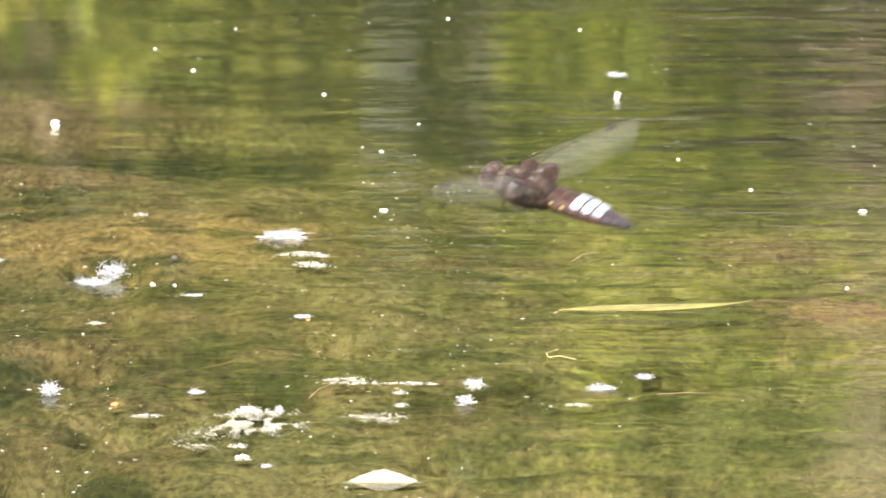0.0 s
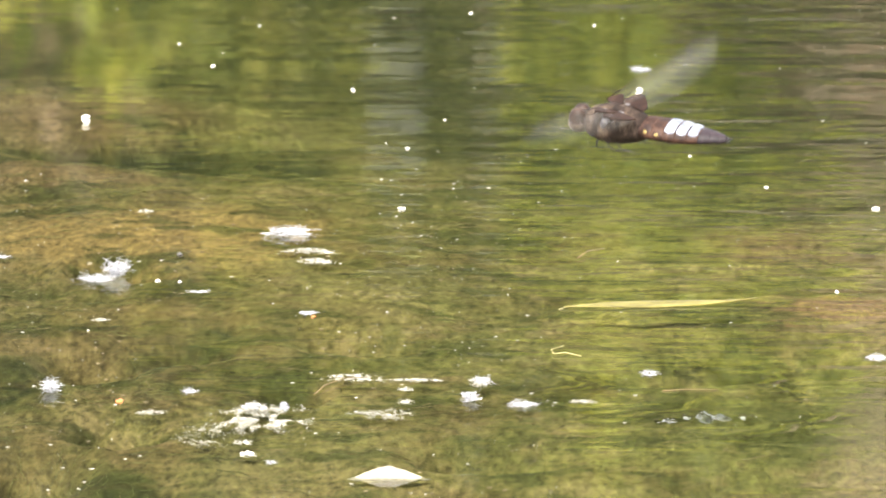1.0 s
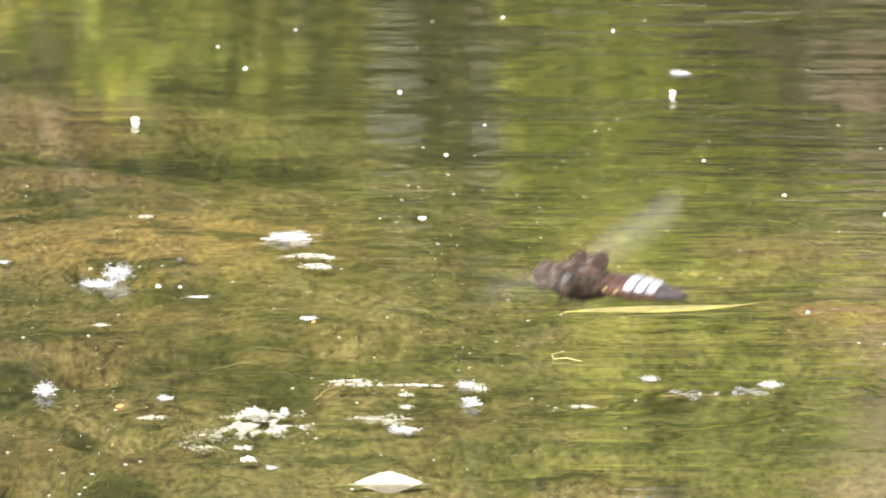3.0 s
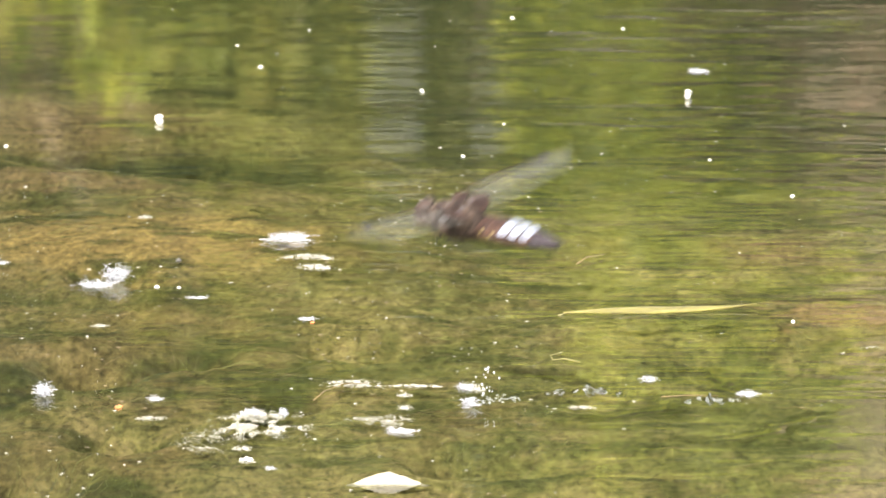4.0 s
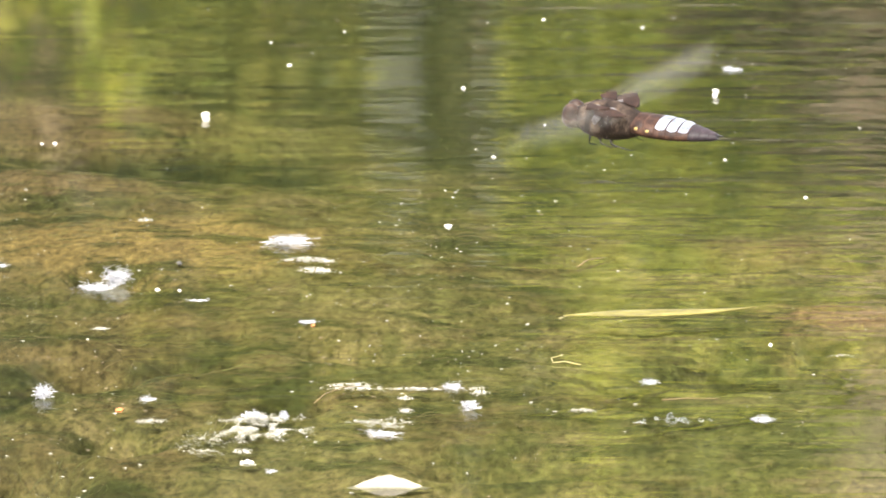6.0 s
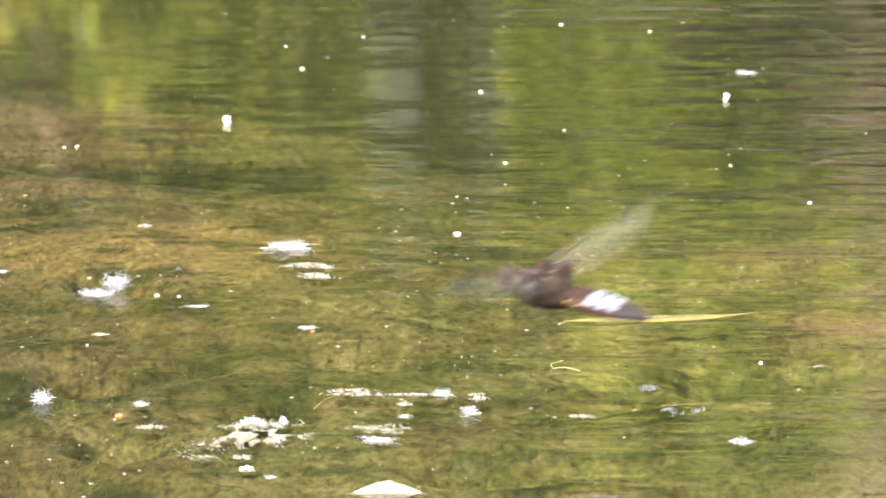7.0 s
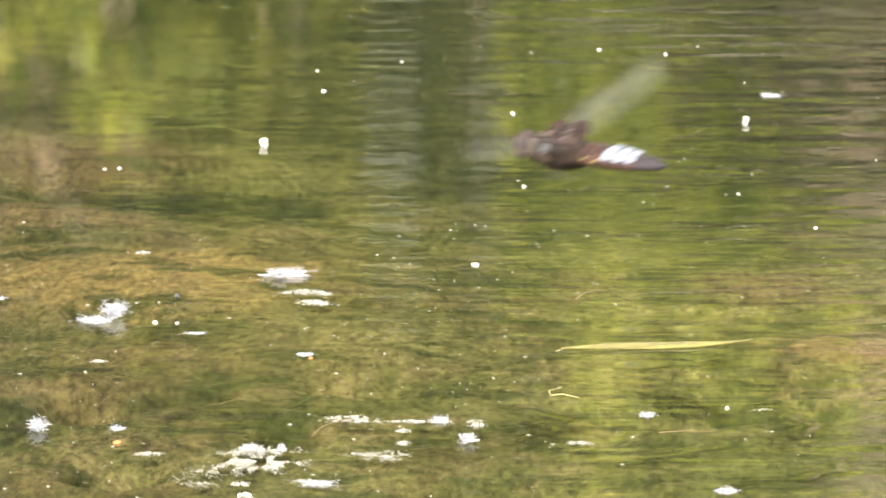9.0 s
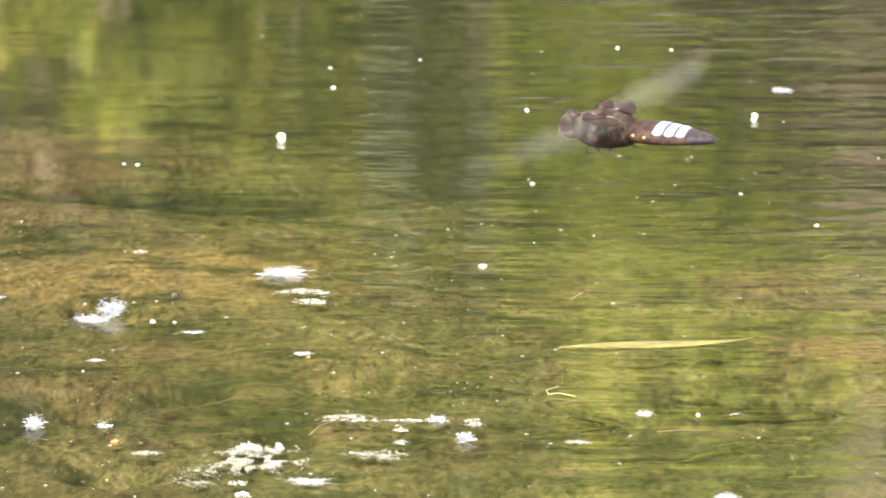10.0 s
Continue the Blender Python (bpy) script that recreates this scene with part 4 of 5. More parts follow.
# flecks that ride the slow current
FLOW = []
for i, (w, d, rows) in enumerate([
    (0.0025, 0.0085, [(0, -0.1175, 3.2323), (1, -0.1098, 3.2360), (2.5, -0.0987, 3.2396), (4, -0.0873, 3.2489), (5.5, -0.0768, 3.2581), (7, -0.0667, 3.2655), (8, -0.0606, 3.2694), (9, -0.0548, 3.2749), (10, -0.0487, 3.2843)]),
    (0.0021, 0.0060, [(0, -0.0357, 3.3034), (1, -0.0283, 3.3053), (2.5, -0.0174, 3.3110), (4, -0.0063, 3.3168), (5.5, 0.0036, 3.3264), (7, 0.0123, 3.3342), (8, 0.0179, 3.3401), (9, 0.0231, 3.3460), (10, 0.0284, 3.3517)]),
    (0.0020, 0.0050, [(0, -0.0782, 3.3577), (1, -0.0736, 3.3597), (2.5, -0.0662, 3.3636), (4, -0.0583, 3.3716), (5.5, -0.0515, 3.3794), (7, -0.0452, 3.3876), (8, -0.0413, 3.3916), (9, -0.0378, 3.3977), (10, -0.0339, 3.4037)]),
    (0.0017, 0.0045, [(0, 0.0466, 3.4530), (1, 0.0497, 3.4552), (2.5, 0.0540, 3.4550), (4, 0.0595, 3.4613), (5.5, 0.0645, 3.4697), (7, 0.0686, 3.4760), (8, 0.0716, 3.4825), (9, 0.0746, 3.4867), (10, 0.0776, 3.4951)]),
    (0.0019, 0.0085, [(0, 0.0562, 3.2940), (1.4, 0.0636, 3.2979), (2.5, 0.0693, 3.3014), (4, 0.0773, 3.3052), (5.5, 0.0840, 3.3109), (7, 0.0896, 3.3168), (8, 0.0932, 3.3207), (9, 0.0966, 3.3245), (10, 0.1003, 3.3303)]),
    (0.0017, 0.0032, [(0, -0.0171, 3.1818), (1, -0.0108, 3.1817), (2.5, -0.0021, 3.1800), (4, 0.0063, 3.1782), (5.5, 0.0134, 3.1816), (7, 0.0191, 3.1817), (8, 0.0226, 3.1853), (8.5, 0.0239, 3.1871), (10, 0.0287, 3.1924)]),
    (0.0020, 0.0034, [(0, 0.0927, 3.1054), (1, 0.0957, 3.1037), (2.5, 0.0994, 3.0987), (4, 0.1035, 3.0987), (5.5, 0.1066, 3.1003), (7, 0.1087, 3.1021), (8, 0.1101, 3.1037), (9, 0.1111, 3.1054), (10, 0.1123, 3.1087)]),
    (0.0030, 0.0030, [(0, -0.0157, 3.0653), (1, -0.0119, 3.0620), (2.5, -0.0073, 3.0554), (3.9, -0.0038, 3.0518), (10, 0.0131, 3.0303)]),
    (0.0028, 0.0034, [(0, 0.1241, 3.0635), (1, 0.1263, 3.0620), (2.5, 0.1288, 3.0620), (10, 0.1431, 3.0574)]),
    (0.0012, 0.0050, [(0, -0.0665, 3.4551), (1, -0.0603, 3.4552), (2.5, -0.0509, 3.4593), (2.7, -0.0500, 3.4581), (10, -0.0059, 3.4704)]),
    (0.0014, 0.0030, [(0, 0.0034, 3.4803), (1, 0.0092, 3.4846), (2.5, 0.0181, 3.4887), (2.7, 0.0187, 3.4875), (10, 0.0598, 3.5001)]),
    (0.0012, 0.0028, [(0, -0.0059, 3.2396), (1, 0.0005, 3.2415), (2.5, 0.0096, 3.2414), (3.9, 0.0184, 3.2447), (10, 0.0560, 3.2516)]),
    (0.0015, 0.0045, [(0, 0.1141, 2.9235), (6.8, 0.0863, 2.8215), (7, 0.0857, 2.8174), (8, 0.0813, 2.8035), (9, 0.0763, 2.7882), (9.4, 0.0727, 2.7842), (10, 0.0690, 2.7759)]),
    (0.0017, 0.0028, [(0, 0.0725, 3.1655), (4.7, 0.0824, 3.1728), (5.5, 0.0843, 3.1763), (7, 0.0872, 3.1764), (8, 0.0887, 3.1747), (8.9, 0.0899, 3.1733), (10, 0.0915, 3.1715)]),
    (0.0017, 0.0045, [(0, -0.1607, 3.1756), (4.5, -0.1293, 3.2015), (5.5, -0.1221, 3.2068), (7, -0.1118, 3.2159), (8, -0.1051, 3.2195), (9, -0.0986, 3.2268), (10, -0.0924, 3.2322)]),
    (0.0013, 0.0032, [(0, -0.1677, 3.1787), (4.5, -0.1343, 3.2015), (5.5, -0.1263, 3.2068), (7, -0.1157, 3.2141), (8, -0.1096, 3.2195), (9, -0.1031, 3.2250), (10, -0.0967, 3.2341)]),
    (0.0012, 0.0038, [(0, -0.0917, 3.4078), (1, -0.0856, 3.4118), (2.5, -0.0765, 3.4158), (4, -0.0667, 3.4220), (5.5, -0.0585, 3.4322), (7, -0.0512, 3.4405), (8, -0.0456, 3.4427), (10, -0.0353, 3.4512)]),
]):
    FLOW.append((rows[0][1:], (rows[-1][1] - rows[0][1], rows[-1][2] - rows[0][2])))
    drifting(fleck(0, 0, w * 0.85, d * 0.85, 70 + i, tall={0: 0.0022, 4: 0.0022}.get(i, 0.0)), rows)
FLOW += [((-0.0945, 2.9492), (0, 0)), ((-0.0446, 3.0209), (0, 0)), ((-0.0461, 2.7140), (0, 0)), ((-0.0371, 2.8760), (0, 0)), ((0.0602, 2.8885), (0, 0)), ((0.0546, 2.7775), (0, 0)), ((-0.1045, 2.7485), (0, 0))]


def flow(x, y):
    """How far the current carries a fleck in the ten seconds."""
    sx = sy = sw = 0.0
    for (ax, ay), (dx, dy) in FLOW:
        w = math.exp(-((x - ax) / 0.03) ** 2 - ((y - ay) / 0.09) ** 2) + 1e-6
        sx, sy, sw = sx + w * dx, sy + w * dy, sw + w
    return sx / sw, sy / sw


def small_flecks():
    rng = random.Random(99)
    shapes = []
    for i in range(6):
        hp = Heap()
        hp.add(*lump(rng, 0, 0, 0, 0.0006 + 0.00012 * i, 0.0006, 0.00008))
        me = hp.mesh("fleck")
        me.materials.append(SPECK if i < 5 else CRUMB)
        shapes.append(me)
    for i in range(335):
        x, y = rng.uniform(-0.17, 0.16), rng.uniform(2.62, 3.62)
        if i > 150:
            x, y = rng.uniform(-0.03, 0.14), rng.uniform(2.68, 3.25) if i < 265 else rng.uniform(2.95, 3.45)
        if y < 3.09 and x < -0.02:
            continue
        s = rng.choice((0.24, 0.28, 0.33, 0.4, 0.5, 0.7))
        ob = new("fleck", rng.choice(shapes))
        ob.scale = (s, s, s)
        ob.location, ob.rotation_euler = (x, y, 0.0002), (0, 0, rng.uniform(-0.6, 0.6))
        tagged(ob, "tiny pale fleck on the water", "fleck", "flecks on the water")
        dx, dy = flow(x, y)
        if abs(dx) + abs(dy) > 0.002:
            drifting(ob, [(t, x + dx * q, y + dy * q) for t, q in ((0, 0), (2.5, 0.28), (5, 0.55), (7.5, 0.8), (10, 1))])


def weed_dust():
    """Crumbs caught on the weed where the water stands."""
    rng = random.Random(7)
    for name, material, count, label in (("pale_crumbs", SPECK, 420, "tiny pale crumbs caught on the algae"), ("brown_crumbs", CRUMB, 420, "tiny brown crumbs caught on the algae")):
        hp = Heap()
        n = 0
        while n < count:
            x, y = rng.uniform(-0.16, 0.03), rng.uniform(2.55, 3.12)
            if noise.noise(Vector((x * 25, y * 10, 2.0))) < -0.1 + 0.3 * rng.random() - 0.2:
                continue
            s = rng.choice((0.00006, 0.00008, 0.0001, 0.00013, 0.0002))
            hp.add(*lump(rng, x, y, 0.0002, s * rng.uniform(1.2, 4.0), s * 2.4, s * 0.4))
            n += 1
        tagged(part(name, hp.mesh(name), material), label, "crumbs", kind="stuff")


def algae_strands():
    """Loose filaments of algae that lie over the mat."""
    rng = random.Random(17)
    for name, material, count in (("olive_algae_strands", OLIVE, 1500), ("brown_algae_strands", BROWNWEED, 900), ("dark_algae_strands", DARKWEED, 300)):
        hp = Heap()
        n = 0
        while n < count:
            x, y = rng.uniform(-0.17, 0.16), rng.uniform(2.54, 3.2)
            if rng.random() > smooth01(0.16, -0.12, x) + 0.12 or noise.noise(Vector((x * 22, y * 12, 8.0))) < -0.15:
                continue
            a = rng.gauss(0.7, 0.8) + 0.6 * noise.noise(Vector((x * 12, y * 7, 5.0)))
            pts, px, py = [], x, y
            step = rng.uniform(0.0012, 0.0035)
            for k in range(5):
                pts.append((px, py, bed_height(px, py) + rng.uniform(-0.0001, 0.0005)))
                px += math.cos(a) * step
                py += math.sin(a) * step * 1.4
                a += rng.gauss(0, 0.35)
            s = rng.uniform(0.00004, 0.00009)
            hp.add(*tube(pts, (s, s, s, s * 0.8, s * 0.4), 3))
            n += 1
        tagged(part(name, hp.mesh(name), material), "loose filaments of algae lying over the mat", "algae", kind="stuff")


small_flecks()
weed_dust()
algae_strands()


# ---- ripples that spread from each dip ----
def ripple(radius, span, height, width, seed, broken=0.0):
    """A low crest of water along an arc, its middle on the x axis."""
    rng = random.Random(seed)
    verts, faces, m, n = [], [], 14, 64
    for i in range(n + 1):
        s = i / n
        a = radians(span) * (s - 0.5)
        up = math.sin(math.pi * s) ** 0.7 * max(0.0, 0.8 - 0.25 * broken + 0.6 * broken * math.sin(s * 13 + seed) + 0.55 * broken * math.sin(s * 37 + seed * 2))
        r0 = radius + 0.0022 * math.sin(s * 9 + seed) + 0.0012 * math.sin(s * 23 + seed * 3)
        for j in range(m + 1):
            q = j / m
            z = height * up * (0.5 * (1 - math.cos(2 * math.pi * q)) + 0.22 * broken * math.sin(q * 17 + s * 40) * math.sin(math.pi * q)) - 0.00006
            rr = r0 + width * (q - 0.5)
            verts.append((rr * math.cos(a) - radius, rr * math.sin(a), z))
    w = m + 1
    for i in range(n):
        for j in range(m):
            a = i * w + j
            faces.append((a, a + 1, a + w + 1, a + w))
    ob = part("ripple", raw("ripple", verts, faces, True), WATER)
    return tagged(ob, "small curved ripple spreading over the pond water", "ripple", "ripples round the dipping place")


RIPPLES = []


def spread(ob, start, x, y, dx, dy, way, rise, last):
    """Lets a crest rise, run on and die away again."""
    rows = []
    for t in (0.0, start, start + rise, start + last - rise, start + last, 10.0):
        t = min(10.0, max(0.0, t))
        if rows and t - rows[-1][0] < 0.04:
            continue
        age = min(last, max(0.0, t - start))
        z = 0.0 if rise * 0.7 < t - start < last - rise * 0.7 else -0.04
        rows.append((t, pose(x + dx * age, y + dy * age, z, 0, 0, way)))
    RIPPLES.append((ob, rows))


for k, dip in enumerate((-0.7, -0.1, 0.7, 1.65, 2.4, 3.2, 3.9, 4.7, 5.5, 6.4, 7.15, 8.0, 8.8, 9.6)):
    for way, radius, span, pace in ((4, 0.045, 80, 0.075), (-38, 0.05, 70, 0.06)):
        c, s = math.cos(radians(way)), math.sin(radians(way))
        ob = ripple(radius, span, 0.00016, 0.012, k * 3 + way)
        spread(ob, dip, DIP.x + 0.006 * c, DIP.y + 0.006 * s, pace * c, pace * s, way, 0.12, 2.0)
# steeper crests that catch the bright sky for a moment
for k, (t, x, y, wide, turn) in enumerate((
    (0.5, 0.0786, 2.7669, 0.038, 0), (0.8, 0.0403, 2.7502, 0.02, 12), (1.1, 0.0704, 2.7149, 0.028, 14), (1.4, 0.0888, 2.6664, 0.032, 9), (1.4, 0.0653, 2.6500, 0.014, 8),
    (1.7, 0.0721, 2.6896, 0.009, 6), (2.0, 0.0435, 2.6721, 0.009, 4), (2.0, 0.0682, 2.7372, 0.008, 0), (2.3, 0.0516, 2.7590, 0.034, 3), (2.3, 0.0906, 2.7217, 0.030, 10),
    (2.6, 0.0607, 2.7616, 0.013, 0), (2.6, 0.0417, 2.6971, 0.024, 13), (3.1, 0.0755, 2.7616, 0.034, 2), (3.5, 0.0538, 2.7226, 0.020, 8), (3.9, 0.0444, 2.7749, 0.022, 0),
    (3.9, 0.0770, 2.7616, 0.016, 3), (4.2, 0.0437, 2.6829, 0.013, 9), (4.5, 0.0748, 2.7634, 0.048, 3), (4.8, 0.0359, 2.6971, 0.012, 10), (5.35, 0.0580, 2.7811, 0.044, 2),
    (5.4, 0.0903, 2.7123, 0.018, 3), (5.9, 0.0659, 2.7355, 0.022, 6), (6.4, 0.0770, 2.7616, 0.026, 2), (6.9, 0.0687, 2.7590, 0.016, 0), (7.9, 0.0391, 2.7183, 0.015, 3),
    (7.9, 0.0686, 2.6664, 0.018, 5), (8.8, 0.0387, 2.6946, 0.011, 2), (9.3, 0.0679, 2.6395, 0.016, 4), (9.8, 0.0767, 2.8063, 0.015, 0), (9.8, 0.0376, 2.6680, 0.012, 3),
)):
    ob = ripple(0.11, math.degrees(wide / 0.11), 0.0010, 0.009, 200 + k, 1.0)
    spread(ob, t - 0.22, x, y, -0.02, -0.05, -90 + turn, 0.12, 0.44)


def splash(seed):
    """Drops thrown up round the tail and a collar of foam on the water, sun glints painted white."""
    rng = random.Random(seed)
    root = tagged(new("splash"), "small white splash of water with flying drops", "splash", "splashes at the dipping place")
    hp = Heap()
    for _ in range(60):
        a, r = rng.uniform(0, 2 * math.pi), 0.0052 * rng.random() ** 0.6
        w = rng.uniform(0.00012, 0.0004)
        hp.add(*lump(rng, r * math.cos(a) * 1.3, r * math.sin(a) * 1.5, 0.0002, w * 1.8, w * 1.6, w * 0.6))
    part("foam_collar", hp.mesh("foam_collar"), SPRAY, root)
    for _ in range(16):
        a, r = rng.uniform(0, 2 * math.pi), 0.0035 * rng.random()
        w = rng.uniform(0.00014, 0.00036)
        drop = part("drop", raw("drop", *lump(rng, 0, 0, 0, w, w, w * 1.3), True), SPRAY, root)
        drop.location = (r * math.cos(a) + 0.002, r * math.sin(a), 0.0008 + 0.0075 * rng.random() ** 1.6)
    return root


# ---- the dragonfly ----
def make_wing(name, length, chord, side, root, at, seed, dark):
    """A glassy wing: its root at the origin, its length along y."""
    k, verts, faces = 18, [], []
    lead, trail = [], []
    for i in range(k + 1):
        s = i / k
        fwd = chord * (0.22 + 0.16 * math.sin(math.pi * min(1, s * 1.1)) - 0.10 * s) * (1 if s < 0.93 else math.sqrt(max(0, (1 - s) / 0.07)))
        aft = chord * (0.30 + 0.42 * math.sin(math.pi * min(1.0, 0.18 + s * 0.72)) ** 1.0) * (1 if s < 0.86 else math.sqrt(max(0.0, (1 - s) / 0.14)))
        y = side * length * s
        lead.append((fwd, y))
        trail.append((-aft, y))
    t = 0.00005
    for z in (t, -t):
        for (a, y), (b, _) in zip(lead, trail):
            for q in (0, 0.33, 0.66, 1.0):
                verts.append((a + (b - a) * q, y, z + 0.0002 * math.sin(q * 9 + y * 400)))
    m = (k + 1) * 4
    for i in range(k):
        for j in range(3):
            a = i * 4 + j
            faces.append((a, a + 1, a + 5, a + 4))
            faces.append((m + a, m + a + 4, m + a + 5, m + a + 1))
        for a in (i * 4, i * 4 + 3):
            faces.append((a, a + 4, m + a + 4, m + a))
    wing = part(name, raw(name, verts, faces, True), MEMBRANE_MAT, root, "clear membranous wing with a dark base")
    wing.location = at
    h = Heap()
    h.add(*tube([(a, y, 0) for a, y in lead], [0.00013 - 0.00007 * i / k for i in range(k + 1)], 4))
    for q in (0.3, 0.55, 0.8):
        pts = [(a + (b - a) * q * (0.4 + 0.6 * i / k), y, 0.0001) for i, ((a, y), (b, _)) in enumerate(zip(lead, trail))]
        h.add(*tube(pts[:-1], [0.00003] * k, 3))
    for i in range(2, k, 2):
        (a, y), (b, _) = lead[i], trail[i]
        h.add(*tube([(a, y, 0.0001), (b, y + side * 0.0006, 0.0001)], (0.00003, 0.00003), 3))
    tagged(part("venation", h.mesh("venation"), DARKBASE, wing), kind="stuff")
    v, f = loft([(-0.0004, 0, 0, 0.0016, 0.0002), (0.0004, 0, 0, 0.0016, 0.0002)], 8)
    st = part("wing_mark", raw("wing_mark", v, f), BLACK, wing, "dark mark near the wing tip")
    st.location = (lead[14][0] - 0.0004, lead[14][1], 0.0001)
    # the dark stain at the root is a leathery plate
    verts, faces = [], []
    r = int(k * dark)
    for i in range(r + 1):
        (a, y), (b, _) = lead[i], trail[i]
        w = 1 - (i / r) ** 1.5 * 0.85
        verts += [(a * w, y, 0.00022), (b * w, y, 0.00022), (a * w, y, -0.00022), (b * w, y, -0.00022)]
    for i in range(r):
        a = i * 4
        faces += [(a, a + 1, a + 5, a + 4), (a + 2, a + 6, a + 7, a + 3), (a, a + 4, a + 6, a + 2), (a + 1, a + 3, a + 7, a + 5)]
    part("wing_base", raw("wing_base", verts, faces), DARKBASE, wing, "dark brown stain at the wing base")
    return wing


def hairs(rng, count, centre, rx, ry, rz, length):
    h = Heap()
    for _ in range(count):
        d = Vector((rng.gauss(0, 1), rng.gauss(0, 1), rng.gauss(0, 1))).normalized()
        p = Vector(centre) + Vector((d.x * rx, d.y * ry, d.z * rz))
        q = p + (d + Vector((-0.5, 0, 0))).normalized() * length * rng.uniform(0.5, 1.1)
        h.add(*tube([p, q], (0.00007, 0.00003), 3))
    return h


def dragonfly():
    rng = random.Random(12)
    root = tagged(new("dragonfly"), "brown broad-bodied dragonfly with pale blue abdomen, dipping its tail", "dragonfly")
    v, f = loft([(-0.0040, 0, 0.0, 0.0036, 0.0030), (-0.0015, 0, 0.0, 0.0042, 0.0042), (0.0025, 0, 0.0001, 0.0047, 0.0053), (0.0060, 0, 0.0, 0.0048, 0.0055), (0.0092, 0, -0.0003, 0.0044, 0.0050), (0.0118, 0, -0.0005, 0.0036, 0.0041), (0.0134, 0, -0.0004, 0.0026, 0.0030)], 26)
    part("thorax", raw("thorax", v, f, True), HAIRY, root, "hairy brown thorax")
    part("thorax_hair", hairs(rng, 420, (0.0055, 0, -0.0002), 0.0054, 0.0047, 0.0056, 0.0011).mesh("thorax_hair"), HAIRY, root)
    # shoulder stripe, made broad and blue-grey to paint the thorax sheen
    for s in (1, -1):
        for x0, tilt in ((0.0052, 0.0020),):
            pts = [(x0 + tilt * q, s * 0.0040 * math.cos(a), 0.0049 * math.sin(a) - 0.0001) for q, a in ((0, 0.95), (0.4, 0.6), (0.8, 0.25), (1.1, -0.05))]
            vv, ff = tube(pts, (0.0005, 0.0014, 0.0012, 0.0004), 8)
            part("shoulder_stripe_sheen", raw("shoulder_stripe_sheen", vv, ff, True), STRIPESHEEN, root, "pale shoulder stripe with the thorax sheen in its colour")
    head = part("head", raw("head", *loft([(0.0125, 0, -0.0003, 0.0020, 0.0020), (0.0138, 0, -0.0004, 0.0034, 0.0031), (0.0156, 0, -0.0006, 0.0036, 0.0033), (0.0172, 0, -0.0010, 0.0028, 0.0027), (0.0183, 0, -0.0014, 0.0014, 0.0015)], 20), True), CHITIN, root)
    for s in (1, -1):
        bm = bmesh.new()
        bmesh.ops.create_uvsphere(bm, u_segments=18, v_segments=12, radius=1)
        bmesh.ops.transform(bm, matrix=Matrix.Translation((0.0152, s * 0.0014, 0.0003)) @ Matrix.Diagonal((0.0027, 0.0022, 0.0032, 1)), verts=bm.verts)
        for face in bm.faces:
            face.smooth = True
        part("eye", bm, EYE, head, "large brown compound eye")
        vv, ff = tube([(0.0172, s * 0.0006, 0.0007), (0.0186, s * 0.0010, 0.0016)], (0.00012, 0.00004), 4)
        part("antenna", raw("antenna", vv, ff), BLACK, head)
    # plates at the wing roots; their pale colour paints the glare there
    for s in (1, -1):
        for x0, z0 in ((0.0074, 0.0047), (0.0030, 0.0046)):
            bm = bmesh.new()
            bmesh.ops.create_uvsphere(bm, u_segments=12, v_segments=8, radius=1)
            bmesh.ops.transform(bm, matrix=Matrix.Translation((x0 - 0.0006, s * 0.0024, z0)) @ Matrix.Diagonal((0.0010, 0.0005, 0.0004, 1)), verts=bm.verts)
            part("wing_hinge", bm, STRIPESHEEN, root, "pale plate at the wing root with glare in its colour")
    vv, ff = loft([(0.0166, 0, -0.0012, 0.0018, 0.0013), (0.0178, 0, -0.0015, 0.0014, 0.0010), (0.0184, 0, -0.0017, 0.0005, 0.0005)], 14)
    part("face", raw("face", vv, ff, True), FACE, head, "pale brown face")
    # the abdomen turns at its base
    abdomen = part("abdomen", raw("abdomen", *loft([(0.0010, 0, 0.0, 0.0018, 0.0018), (-0.0012, 0, 0.0, 0.0026, 0.0024)], 18), True), RUST, root)
    shape = [(-0.0008, 0.0030, 0.0028), (-0.0034, 0.0040, 0.0031), (-0.0068, 0.0049, 0.0030), (-0.0102, 0.0052, 0.0028), (-0.0135, 0.0050, 0.0026), (-0.0167, 0.0045, 0.0024), (-0.0197, 0.0037, 0.0021), (-0.0225, 0.0028, 0.0018), (-0.0248, 0.0020, 0.0014), (-0.0266, 0.0012, 0.0010)]
    for i in range(len(shape) - 1):
        (xa, wa, ha), (xb, wb, hb) = shape[i], shape[i + 1]
        xm = (xa + xb) / 2
        st = [(xa + 0.0001, 0, 0, wa * 0.98, ha * 0.98), (xa - 0.0002, 0, 0, wa, ha), (xm, 0, 0, (wa + wb) / 2 * 1.01, (ha + hb) / 2 * 1.01), (xb + 0.0002, 0, 0, wb * 1.01, hb * 1.01), (xb - 0.0001, 0, 0, wb * 0.97, hb * 0.97)]
        seg = part("abdomen_segment", raw("abdomen_segment", *loft(st, 22, True, 0.7), True), RUST if i < 6 else TAIL, abdomen)
        for s in (1, -1):
            if i in (1, 2):
                bm = bmesh.new()
                bmesh.ops.create_uvsphere(bm, u_segments=12, v_segments=8, radius=1)
                bmesh.ops.transform(bm, matrix=Matrix.Translation((xm, s * (wa + wb) / 2 * 0.90, ha * 0.28)) @ Matrix.Diagonal((0.0007, 0.0005, 0.0005, 1)), verts=bm.verts)
